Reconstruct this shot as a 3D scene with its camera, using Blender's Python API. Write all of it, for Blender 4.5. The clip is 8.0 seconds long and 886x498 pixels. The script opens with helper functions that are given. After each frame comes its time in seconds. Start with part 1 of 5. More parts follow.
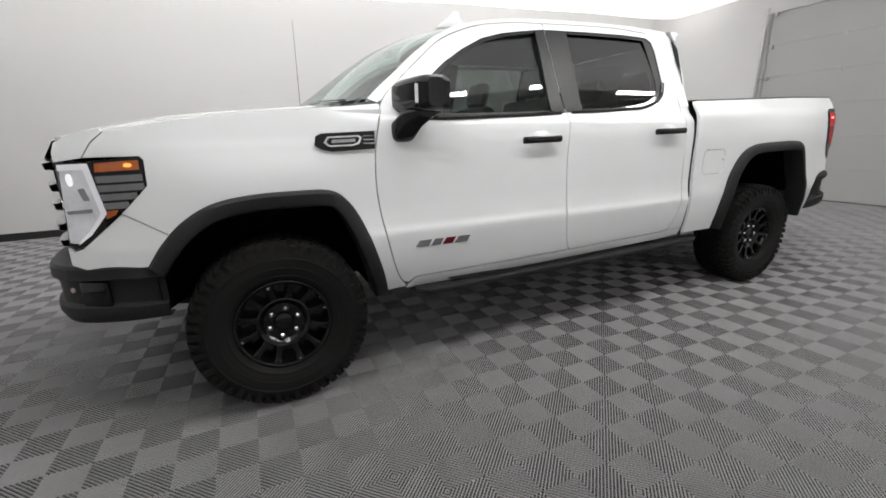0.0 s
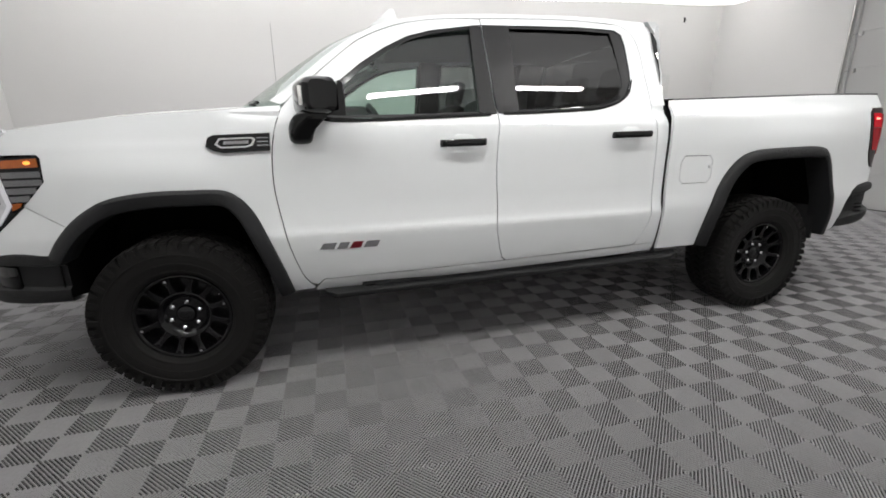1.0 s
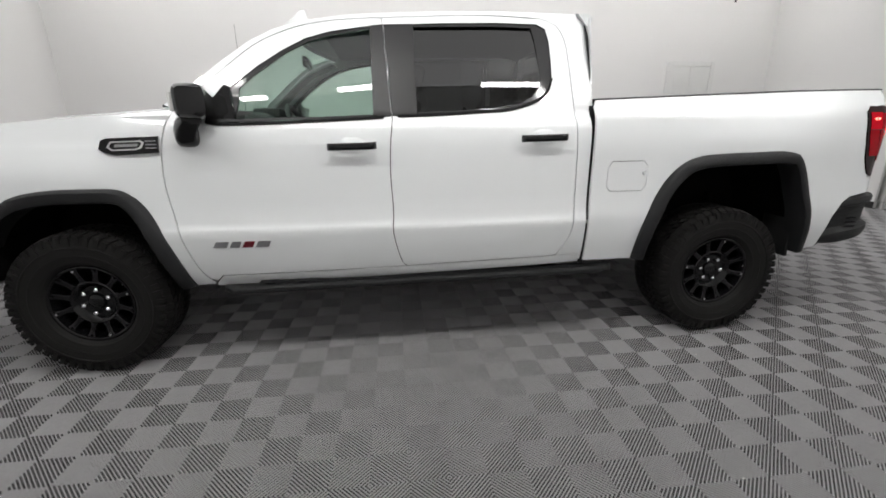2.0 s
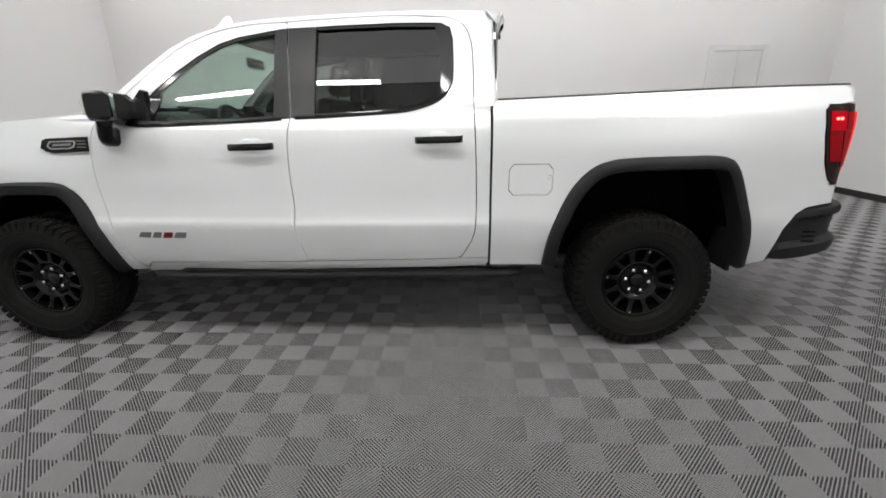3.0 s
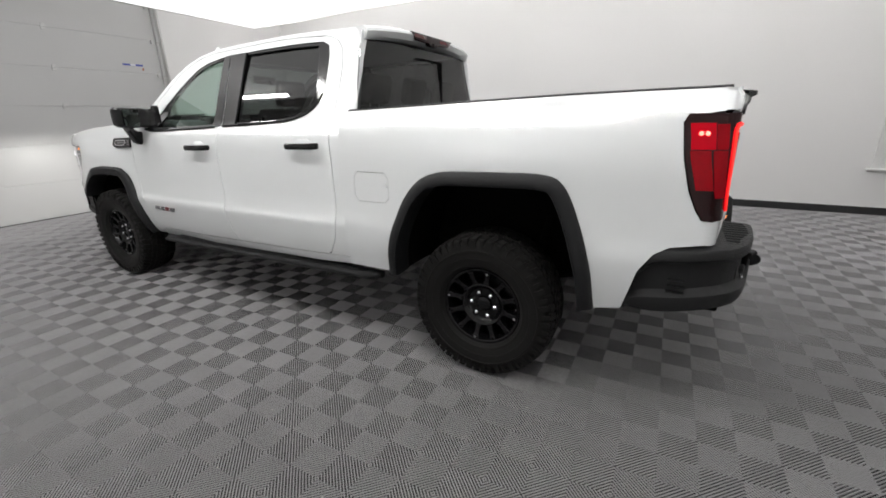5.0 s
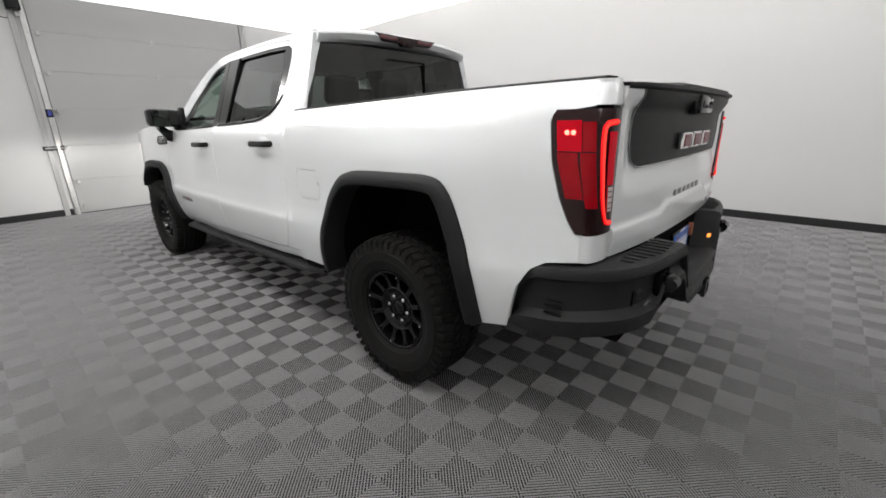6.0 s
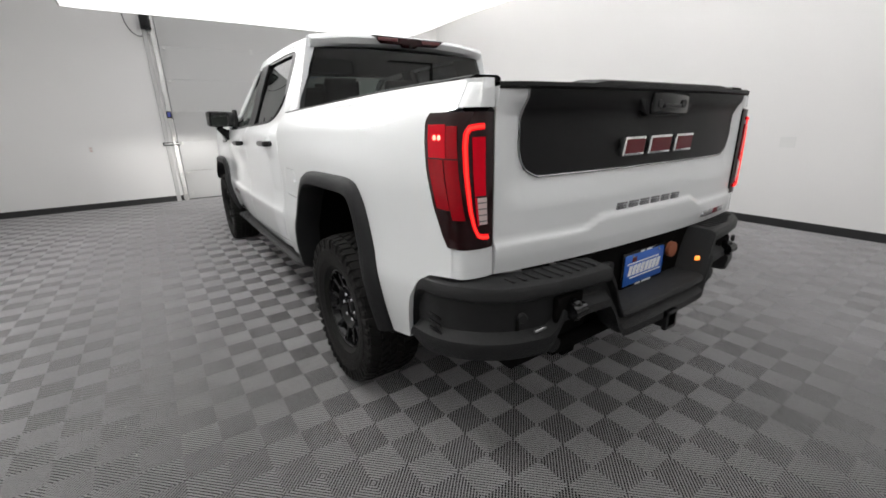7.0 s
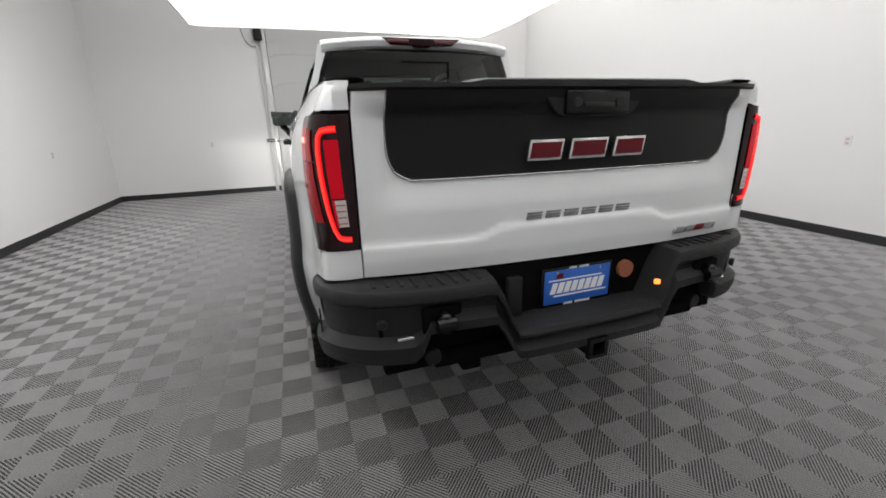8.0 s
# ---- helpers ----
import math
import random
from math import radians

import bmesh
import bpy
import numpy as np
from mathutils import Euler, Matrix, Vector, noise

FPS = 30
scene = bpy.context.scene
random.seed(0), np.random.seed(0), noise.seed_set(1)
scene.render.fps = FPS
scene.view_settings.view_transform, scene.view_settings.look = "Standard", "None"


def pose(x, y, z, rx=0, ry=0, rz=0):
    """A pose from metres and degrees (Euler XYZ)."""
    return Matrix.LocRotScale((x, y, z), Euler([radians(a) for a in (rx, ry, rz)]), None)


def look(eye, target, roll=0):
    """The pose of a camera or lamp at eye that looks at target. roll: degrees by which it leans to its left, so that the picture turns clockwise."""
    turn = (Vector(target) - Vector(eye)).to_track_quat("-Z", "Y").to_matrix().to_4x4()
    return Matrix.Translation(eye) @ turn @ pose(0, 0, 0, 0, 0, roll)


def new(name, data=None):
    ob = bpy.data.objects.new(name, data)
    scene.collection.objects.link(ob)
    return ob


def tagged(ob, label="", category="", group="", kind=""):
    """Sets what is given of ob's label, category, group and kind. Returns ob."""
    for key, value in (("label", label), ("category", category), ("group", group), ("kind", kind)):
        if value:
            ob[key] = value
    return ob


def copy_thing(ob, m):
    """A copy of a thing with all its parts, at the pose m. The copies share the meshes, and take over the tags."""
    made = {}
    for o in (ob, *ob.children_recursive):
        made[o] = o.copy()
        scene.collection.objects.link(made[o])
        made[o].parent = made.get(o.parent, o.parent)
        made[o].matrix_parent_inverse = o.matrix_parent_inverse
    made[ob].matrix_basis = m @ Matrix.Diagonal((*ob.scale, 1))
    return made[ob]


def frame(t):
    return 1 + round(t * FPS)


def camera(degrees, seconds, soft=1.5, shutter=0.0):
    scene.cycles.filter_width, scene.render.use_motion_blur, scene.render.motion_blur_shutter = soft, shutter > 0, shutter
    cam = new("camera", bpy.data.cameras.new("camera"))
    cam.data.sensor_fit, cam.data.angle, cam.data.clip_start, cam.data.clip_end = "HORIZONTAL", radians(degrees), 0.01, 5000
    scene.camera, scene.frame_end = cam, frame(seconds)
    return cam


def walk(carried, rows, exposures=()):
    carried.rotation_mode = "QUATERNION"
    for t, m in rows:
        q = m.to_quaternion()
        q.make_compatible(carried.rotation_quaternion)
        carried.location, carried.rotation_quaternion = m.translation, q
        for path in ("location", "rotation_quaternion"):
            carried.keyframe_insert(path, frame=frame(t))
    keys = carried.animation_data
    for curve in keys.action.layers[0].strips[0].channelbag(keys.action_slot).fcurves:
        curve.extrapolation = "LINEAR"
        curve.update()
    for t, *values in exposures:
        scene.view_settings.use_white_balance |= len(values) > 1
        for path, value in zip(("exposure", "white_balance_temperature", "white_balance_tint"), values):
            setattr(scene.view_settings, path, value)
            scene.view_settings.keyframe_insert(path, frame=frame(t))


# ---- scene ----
cam = camera(94.0, 8.0, soft=1.7)
PATH = [
    (0, (-0.061, -2.972, 1.263), (0.742, -1.216, 0.744), -1.5),
    (0.5, (0.359, -3.089, 1.268), (0.995, -1.266, 0.746), -1.2),
    (1, (0.777, -3.181, 1.279), (1.273, -1.317, 0.749), -0.9),
    (1.5, (1.229, -3.248, 1.296), (1.582, -1.355, 0.756), -0.7),
    (2.8, (2.464, -3.341, 1.405), (2.45, -1.443, 0.775), -0.8),
    (3, (2.657, -3.343, 1.405), (2.574, -1.444, 0.781), -0.8),
    (3.5, (3.134, -3.321, 1.408), (2.864, -1.437, 0.793), -0.8),
    (4, (3.618, -3.255, 1.427), (3.135, -1.415, 0.811), -0.9),
    (4.5, (4.095, -3.133, 1.442), (3.4, -1.364, 0.819), -1.1),
    (4.7, (4.284, -3.058, 1.446), (3.507, -1.324, 0.822), -1.1),
    (5.8, (5.188, -2.473, 1.4), (3.988, -0.987, 0.807), -1.1),
    (6, (5.313, -2.338, 1.395), (4.049, -0.906, 0.803), -1.0),
    (6.5, (5.583, -2.033, 1.4), (4.159, -0.762, 0.803), -1.0),
    (7, (5.798, -1.71, 1.401), (4.224, -0.628, 0.808), -1.2),
    (7.5, (5.987, -1.347, 1.399), (4.29, -0.472, 0.805), -1.3),
    (8, (6.135, -0.998, 1.4), (4.333, -0.366, 0.806), -1.5),
]
walk(cam, [(t, look(e, g, r)) for t, e, g, r in PATH], exposures=[(0.0, 0.0), (4.7, 0.0), (6.0, 0.05), (7.0, 0.14), (8.0, 0.22)])

# ---- world and light ----
world = bpy.data.worlds.new("world")
scene.world = world
world.use_nodes = True
world.node_tree.nodes["Background"].inputs[0].default_value = (0.9, 0.95, 1.0, 1)
world.node_tree.nodes["Background"].inputs[1].default_value = 0.02

CANOPY_GLOW = 1.32     # underside of the lit fabric
TUBE_GLOW = 90.0         # tubes along the fabric's edge; also scales the added fill tubes

# ---- materials ----
def material(name, base, rough=0.5, metal=0.0, coat=0.0, coat_rough=0.03, grain=0.0, grain_scale=60.0, wear=0.0,
             wear_scale=2.5, bump=0.0, bump_scale=200.0, spec=0.5, emit=None, strength=0.0):
    m = bpy.data.materials.new(name)
    m.use_nodes = True
    t = m.node_tree
    b = t.nodes["Principled BSDF"]
    b.inputs["Roughness"].default_value = rough
    b.inputs["Metallic"].default_value = metal
    b.inputs["Coat Weight"].default_value = coat
    b.inputs["Coat Roughness"].default_value = coat_rough
    b.inputs["Specular IOR Level"].default_value = spec
    b.inputs["Base Color"].default_value = (*base, 1)
    if emit:
        b.inputs["Emission Color"].default_value = (*emit, 1)
        b.inputs["Emission Strength"].default_value = strength
    if grain or wear or bump:
        co = t.nodes.new("ShaderNodeTexCoord")
    if grain or wear:
        fine = t.nodes.new("ShaderNodeTexNoise")
        fine.inputs["Scale"].default_value = grain_scale
        fine.inputs["Detail"].default_value = 4
        t.links.new(co.outputs["Object"], fine.inputs["Vector"])
        wide = t.nodes.new("ShaderNodeTexNoise")
        wide.inputs["Scale"].default_value = wear_scale
        wide.inputs["Detail"].default_value = 5
        t.links.new(co.outputs["Object"], wide.inputs["Vector"])
        mul = t.nodes.new("ShaderNodeMath")
        mul.operation = "MULTIPLY_ADD"
        t.links.new(fine.outputs["Fac"], mul.inputs[0])
        mul.inputs[1].default_value = grain
        mul.inputs[2].default_value = 1.0 - grain / 2 - wear / 2
        add = t.nodes.new("ShaderNodeMath")
        add.operation = "MULTIPLY_ADD"
        t.links.new(wide.outputs["Fac"], add.inputs[0])
        add.inputs[1].default_value = wear
        t.links.new(mul.outputs[0], add.inputs[2])
        mix = t.nodes.new("ShaderNodeMix")
        mix.data_type, mix.blend_type = "RGBA", "MULTIPLY"
        mix.inputs["Factor"].default_value = 1.0
        mix.inputs["A"].default_value = (*base, 1)
        t.links.new(add.outputs[0], mix.inputs["B"])
        t.links.new(mix.outputs["Result"], b.inputs["Base Color"])
        ro = t.nodes.new("ShaderNodeMath")
        ro.operation = "MULTIPLY_ADD"
        t.links.new(wide.outputs["Fac"], ro.inputs[0])
        ro.inputs[1].default_value = 0.25 * rough
        ro.inputs[2].default_value = 0.88 * rough
        t.links.new(ro.outputs[0], b.inputs["Roughness"])
    if bump:
        bn = t.nodes.new("ShaderNodeTexNoise")
        bn.inputs["Scale"].default_value = bump_scale
        bn.inputs["Detail"].default_value = 3
        t.links.new(co.outputs["Object"], bn.inputs["Vector"])
        bp = t.nodes.new("ShaderNodeBump")
        bp.inputs["Strength"].default_value = bump
        bp.inputs["Distance"].default_value = 0.004
        t.links.new(bn.outputs["Fac"], bp.inputs["Height"])
        t.links.new(bp.outputs["Normal"], b.inputs["Normal"])
    return m


def glass(name, tint, gloss_rough=0.0, base_gloss=0.055):
    """A thin pane: tinted see-through body, glossier at a slant."""
    m = bpy.data.materials.new(name)
    m.use_nodes = True
    t = m.node_tree
    t.nodes.remove(t.nodes["Principled BSDF"])
    out = t.nodes["Material Output"]
    a = t.nodes.new("ShaderNodeBsdfTransparent")
    a.inputs["Color"].default_value = (*tint, 1)
    g = t.nodes.new("ShaderNodeBsdfGlossy")
    g.inputs["Roughness"].default_value = gloss_rough
    lw = t.nodes.new("ShaderNodeLayerWeight")
    lw.inputs["Blend"].default_value = 0.5
    pw = t.nodes.new("ShaderNodeMath")
    pw.operation = "POWER"
    t.links.new(lw.outputs["Facing"], pw.inputs[0])
    pw.inputs[1].default_value = 5.0
    f = t.nodes.new("ShaderNodeMath")
    f.operation = "MULTIPLY_ADD"
    t.links.new(pw.outputs[0], f.inputs[0])
    f.inputs[1].default_value = 1.0 - base_gloss
    f.inputs[2].default_value = base_gloss
    mix = t.nodes.new("ShaderNodeMixShader")
    t.links.new(f.outputs[0], mix.inputs[0])
    t.links.new(a.outputs[0], mix.inputs[1])
    t.links.new(g.outputs[0], mix.inputs[2])
    t.links.new(mix.outputs[0], out.inputs["Surface"])
    return m


PAINT = material("white_paint", (0.705, 0.722, 0.727), 0.35, coat=1.0, coat_rough=0.02, grain=0.015, wear=0.02, grain_scale=300)
TRIM = material("textured_black_plastic", (0.0125, 0.0128, 0.0134), 0.47, spec=0.27, grain=0.3, wear=0.35, bump=0.5, bump_scale=900)
FLARE = material("grey_black_flare_plastic", (0.0115, 0.0118, 0.0126), 0.5, spec=0.24, grain=0.25, wear=0.3, bump=0.35, bump_scale=900)
GLOSS = material("gloss_black", (0.005, 0.005, 0.0055), 0.08, spec=0.35, grain=0.2, wear=0.2)
MATTE = material("matte_black_vinyl", (0.010, 0.010, 0.0105), 0.45, spec=0.2, grain=0.15, wear=0.3, bump=0.1, bump_scale=1200)
PILLAR_BLACK = material("satin_black_film", (0.004, 0.004, 0.0045), 0.36, spec=0.28, grain=0.15, wear=0.2)
DARK = material("underbody_black", (0.006, 0.0056, 0.0056), 0.9, spec=0.02, grain=0.4, wear=0.5, bump=0.6, bump_scale=60)
RUBBER = material("tyre_rubber", (0.0080, 0.0076, 0.0072), 0.7, spec=0.2, grain=0.3, wear=0.6, wear_scale=9, bump=0.3, bump_scale=300)
RIM = material("gloss_black_alloy", (0.0035, 0.0035, 0.004), 0.11, spec=0.32, grain=0.2, wear=0.3)
CHROME = material("chrome", (0.75, 0.75, 0.76), 0.12, metal=1.0, grain=0.05, wear=0.08)
STEEL = material("galvanised_steel", (0.55, 0.55, 0.54), 0.4, metal=0.9, grain=0.3, wear=0.35, grain_scale=40)
GRILLE = material("satin_grey_grille", (0.44, 0.44, 0.445), 0.35, metal=0.2, grain=0.2, wear=0.2)
PINK_LENS = material("smoky_pink_lens", (0.10, 0.028, 0.030), 0.10, spec=0.5, grain=0.2, wear=0.3)
RED = material("red_emblem", (0.11, 0.004, 0.010), 0.30, spec=0.25, grain=0.1, wear=0.1)
SMOKE = material("smoked_red_lens", (0.012, 0.001, 0.0015), 0.10, spec=0.4, grain=0.2, wear=0.3)
LENS = material("red_lens", (0.30, 0.001, 0.006), 0.12, spec=0.12, grain=0.25, wear=0.5, wear_scale=11, emit=(1.0, 0.004, 0.03), strength=0.17)
LENS_DIM = material("deep_red_lens", (0.20, 0.001, 0.004), 0.10, spec=0.2, grain=0.25, wear=0.7, wear_scale=14, emit=(1.0, 0.004, 0.03), strength=0.05)
STRIP = material("lit_red_strip", (0.5, 0.01, 0.01), 0.2, spec=0.1, emit=(1.0, 0.006, 0.015), strength=0.6)
STRIP_CORE = material("lit_strip_core", (0.6, 0.03, 0.02), 0.2, spec=0.1, emit=(1.0, 0.04, 0.03), strength=1.05)
SPOT = material("lit_red_bulb", (0.8, 0.1, 0.05), 0.2, spec=0.3, emit=(1.0, 0.13, 0.10), strength=5.0)
CLEAR = material("frosted_clear_lens", (0.62, 0.50, 0.48), 0.2, coat=1.0, grain=0.2, wear=0.2)
AMBER = material("amber_lens", (0.30, 0.075, 0.012), 0.15, coat=1.0, grain=0.3, wear=0.7, wear_scale=18, emit=(1.0, 0.22, 0.02), strength=0.035)
AMBER_LIT = material("lit_amber_bulb", (0.8, 0.3, 0.03), 0.2, coat=1.0, emit=(1.0, 0.27, 0.04), strength=1.7)
LAMP_WHITE = material("lit_headlamp", (0.36, 0.36, 0.37), 0.2, coat=1.0, grain=0.3, wear=0.9, wear_scale=16, emit=(0.95, 0.95, 1.0), strength=0.16)
LAMP_STRIP = material("lit_lamp_strip", (0.58, 0.58, 0.60), 0.18, coat=1.0, emit=(0.97, 0.95, 1.0), strength=0.18)
LAMP_LIT = material("lit_lamp_cell", (0.8, 0.8, 0.82), 0.2, coat=1.0, emit=(0.97, 0.97, 1.0), strength=0.6)
REFLECTOR = material("lamp_reflector_grey", (0.30, 0.30, 0.31), 0.25, metal=0.6, coat=1.0, grain=0.3, wear=0.4)
FIN = material("smoky_lamp_fin", (0.20, 0.20, 0.21), 0.18, metal=0.7, coat=1.0, grain=0.3, wear=0.5, wear_scale=12)
INDICATOR = material("clear_indicator_lens", (0.72, 0.72, 0.70), 0.15, coat=1.0, grain=0.2, wear=0.3)
CLOTH = material("dark_seat_leather", (0.028, 0.027, 0.027), 0.5, grain=0.3, wear=0.4, bump=0.3)
CABIN = material("dark_cabin_plastic", (0.030, 0.030, 0.031), 0.6, grain=0.3, wear=0.3, bump=0.3)
HEADLINER = material("grey_headliner", (0.30, 0.30, 0.30), 0.9, grain=0.3, wear=0.3, bump=0.3)
PAPER = material("white_paper", (0.75, 0.75, 0.74), 0.8, grain=0.1, wear=0.1)
PLATE = material("blue_plate", (0.02, 0.12, 0.50), 0.35, coat=0.3, grain=0.1, wear=0.2)
WHITE_INK = material("white_print", (0.80, 0.80, 0.80), 0.5, grain=0.1, wear=0.1)
GLASS_FRONT = glass("green_side_glass", (0.62, 0.74, 0.68))
GLASS_CLEAR = glass("clear_lens", (0.92, 0.93, 0.93))
GLASS_DARK = glass("privacy_glass", (0.13, 0.135, 0.135))
GLASS_REAR = glass("privacy_rear_glass", (0.16, 0.165, 0.165))
WALL = material("white_wall_paint", (0.75, 0.743, 0.737), 0.75, grain=0.03, wear=0.05, wear_scale=0.7, bump=0.15, bump_scale=260)
DOOR_PAINT = material("white_door_steel", (0.48, 0.48, 0.476), 0.30, grain=0.03, wear=0.06, wear_scale=0.9, bump=0.25, bump_scale=45)
CEIL = material("ceiling_paint", (0.72, 0.72, 0.72), 0.9, grain=0.1, wear=0.2)
BASEBOARD = material("black_vinyl_base", (0.018, 0.018, 0.019), 0.5, grain=0.3, wear=0.4, bump=0.2)
TILE = material("grey_rib_tile", (0.318, 0.313, 0.318), 0.55, spec=0.22, grain=0.25, wear=0.45, wear_scale=1.3, bump=0.15, bump_scale=500)
SUBFLOOR = material("dark_subfloor", (0.006, 0.006, 0.006), 0.9, grain=0.3, wear=0.4)
FABRIC = material("lit_white_fabric", (0.85, 0.85, 0.85), 0.9, grain=0.04, wear=0.08, wear_scale=1.2, emit=(1.0, 0.99, 0.985), strength=CANOPY_GLOW)
TUBE = material("lit_tube", (0.9, 0.9, 0.9), 0.4, emit=(1.0, 0.99, 0.97), strength=TUBE_GLOW)
TUBE_FILL = material("lit_fill_tube", (0.9, 0.9, 0.9), 0.4, emit=(1.0, 0.99, 0.97), strength=0.46 * TUBE_GLOW)
SWITCH = material("white_switch_plastic", (0.70, 0.70, 0.69), 0.4, grain=0.05, wear=0.1)
BLUE_TAPE = material("blue_print", (0.05, 0.07, 0.35), 0.5, grain=0.1, wear=0.2)
ORANGE_DOT = material("brown_orange_plastic", (0.30, 0.10, 0.05), 0.5, grain=0.1, wear=0.2)

# ---- mesh helpers ----
def finish(me, mat, sharp=35):
    me.materials.append(mat)
    for p in me.polygons:
        p.use_smooth = True
    me.set_sharp_from_angle(angle=radians(sharp))
    return me


def hang(ob, parent, label=""):
    if parent is not None:
        ob.parent = parent
    if label:
        tagged(ob, label)
    return ob


def part(name, bm, mat, parent, label="", sharp=35):
    """Links a bmesh as one mesh object under a thing or a part."""
    me = bpy.data.meshes.new(name)
    bm.to_mesh(me)
    bm.free()
    return hang(new(name, finish(me, mat, sharp)), parent, label)


def piece(name, verts, faces, mat, parent, label="", sharp=35):
    me = bpy.data.meshes.new(name)
    me.from_pydata([tuple(v) for v in verts], [], faces)
    return hang(new(name, finish(me, mat, sharp)), parent, label)


def thing(name, label, category, group="", at=(0, 0, 0)):
    ob = new(name)
    ob.location = at
    return tagged(ob, label, category, group)


def block(x0, x1, y0, y1, z0, z1, bevel=0.0, seg=2):
    bm = bmesh.new()
    bmesh.ops.create_cube(bm, size=1)
    bmesh.ops.scale(bm, vec=(abs(x1 - x0), abs(y1 - y0), abs(z1 - z0)), verts=bm.verts)
    bmesh.ops.translate(bm, vec=((x0 + x1) / 2, (y0 + y1) / 2, (z0 + z1) / 2), verts=bm.verts)
    if bevel:
        bmesh.ops.bevel(bm, geom=bm.edges[:], offset=bevel, segments=seg, affect="EDGES", profile=0.5)
    return bm


def rod(a, b, r, n=10, r2=None):
    bm = bmesh.new()
    a, b = Vector(a), Vector(b)
    m = Matrix.Translation((a + b) / 2) @ (b - a).to_track_quat("Z", "Y").to_matrix().to_4x4()
    bmesh.ops.create_cone(bm, cap_ends=True, segments=n, radius1=r, radius2=r if r2 is None else r2, depth=(b - a).length, matrix=m)
    return bm


def join(*bms):
    out = bms[0]
    for b in bms[1:]:
        me = bpy.data.meshes.new("tmp")
        b.to_mesh(me)
        b.free()
        out.from_mesh(me)
        bpy.data.meshes.remove(me)
    return out


def moved(bm, m):
    bmesh.ops.transform(bm, matrix=m, verts=bm.verts)
    return bm


def loft(rows, closed=False, caps=False):
    """A skin over rows of points (each row the same number of points)."""
    bm = bmesh.new()
    v = [[bm.verts.new(p) for p in r] for r in rows]
    n = len(rows[0])
    for a, b in zip(v, v[1:]):
        for i in range(n if closed else n - 1):
            j = (i + 1) % n
            bm.faces.new((a[i], a[j], b[j], b[i]))
    if caps:
        bm.faces.new(v[0][::-1])
        bm.faces.new(v[-1])
    bmesh.ops.recalc_face_normals(bm, faces=bm.faces[:])
    return bm


def lathe(profile, n=64, centre=(0, 0, 0), closed=False):
    """Turns (r, y) round the y axis."""
    rows = []
    for r, y in profile:
        rows.append([(centre[0] + r * math.cos(2 * math.pi * i / n), centre[1] + y, centre[2] + r * math.sin(2 * math.pi * i / n)) for i in range(n)])
    if closed:
        rows.append(rows[0])
    bm = loft(rows, closed=True)
    bmesh.ops.remove_doubles(bm, verts=bm.verts[:], dist=1e-6)
    return bm


def prism(poly, axis, a, b, bevel=0.0):
    """A closed plate: a 2D outline in the plane across axis, from a to b."""
    bm = bmesh.new()
    def put(p, d):
        return {"x": (d, p[0], p[1]), "y": (p[0], d, p[1]), "z": (p[0], p[1], d)}[axis]
    va = [bm.verts.new(put(p, a)) for p in poly]
    vb = [bm.verts.new(put(p, b)) for p in poly]
    n = len(poly)
    bm.faces.new(va)
    bm.faces.new(vb[::-1])
    for i in range(n):
        bm.faces.new((va[i], vb[i], vb[(i + 1) % n], va[(i + 1) % n]))
    bmesh.ops.recalc_face_normals(bm, faces=bm.faces[:])
    if bevel:
        bmesh.ops.bevel(bm, geom=bm.edges[:], offset=bevel, segments=2, affect="EDGES", profile=0.5)
    return bm


def tube(points, r, n=8, closed=False):
    """A pipe along points."""
    pts = [Vector(p) for p in points]
    rows = []
    up = Vector((0, 0, 1))
    m = len(pts)
    for i, p in enumerate(pts):
        if closed:
            d = pts[(i + 1) % m] - pts[i - 1]
        else:
            d = pts[min(i + 1, m - 1)] - pts[max(i - 1, 0)]
        d.normalize()
        side = d.cross(up)
        if side.length < 1e-3:
            side = d.cross(Vector((0, 1, 0)))
        side.normalize()
        nrm = side.cross(d)
        rows.append([p + r * (math.cos(2 * math.pi * k / n) * side + math.sin(2 * math.pi * k / n) * nrm) for k in range(n)])
    if closed:
        rows.append(rows[0])
    return loft(rows, closed=True, caps=not closed)


def spline(pts, n):
    """n points evenly along a smooth curve through pts (any dimension)."""
    p = np.array(pts, float)
    ext = np.vstack([2 * p[0] - p[1], p, 2 * p[-1] - p[-2]])
    out = []
    for i in range(1, len(ext) - 2):
        for u in np.linspace(0, 1, 12, endpoint=False):
            a, b, c, d = ext[i - 1:i + 3]
            out.append(0.5 * (2 * b + (c - a) * u + (2 * a - 5 * b + 4 * c - d) * u ** 2 + (3 * b - a - 3 * c + d) * u ** 3))
    out.append(p[-1])
    return evenly(out, n)


def evenly(pts, n):
    p = np.array(pts, float)
    s = np.concatenate([[0], np.cumsum(np.linalg.norm(np.diff(p, axis=0), axis=1))])
    t = np.linspace(0, s[-1], n)
    return np.stack([np.interp(t, s, p[:, k]) for k in range(p.shape[1])], 1)


def inside(poly, q):
    x, y = q
    hit = False
    for (x0, y0), (x1, y1) in zip(poly, np.roll(poly, -1, 0)):
        if (y0 > y) != (y1 > y) and x < (x1 - x0) * (y - y0) / (y1 - y0) + x0:
            hit = not hit
    return hit


def dense(poly, step):
    p = np.array(poly, float)
    out = []
    for a, b in zip(p, np.roll(p, -1, 0)):
        n = max(1, int(np.linalg.norm(b - a) / step))
        out += [a + (b - a) * k / n for k in range(n)]
    return np.array(out)


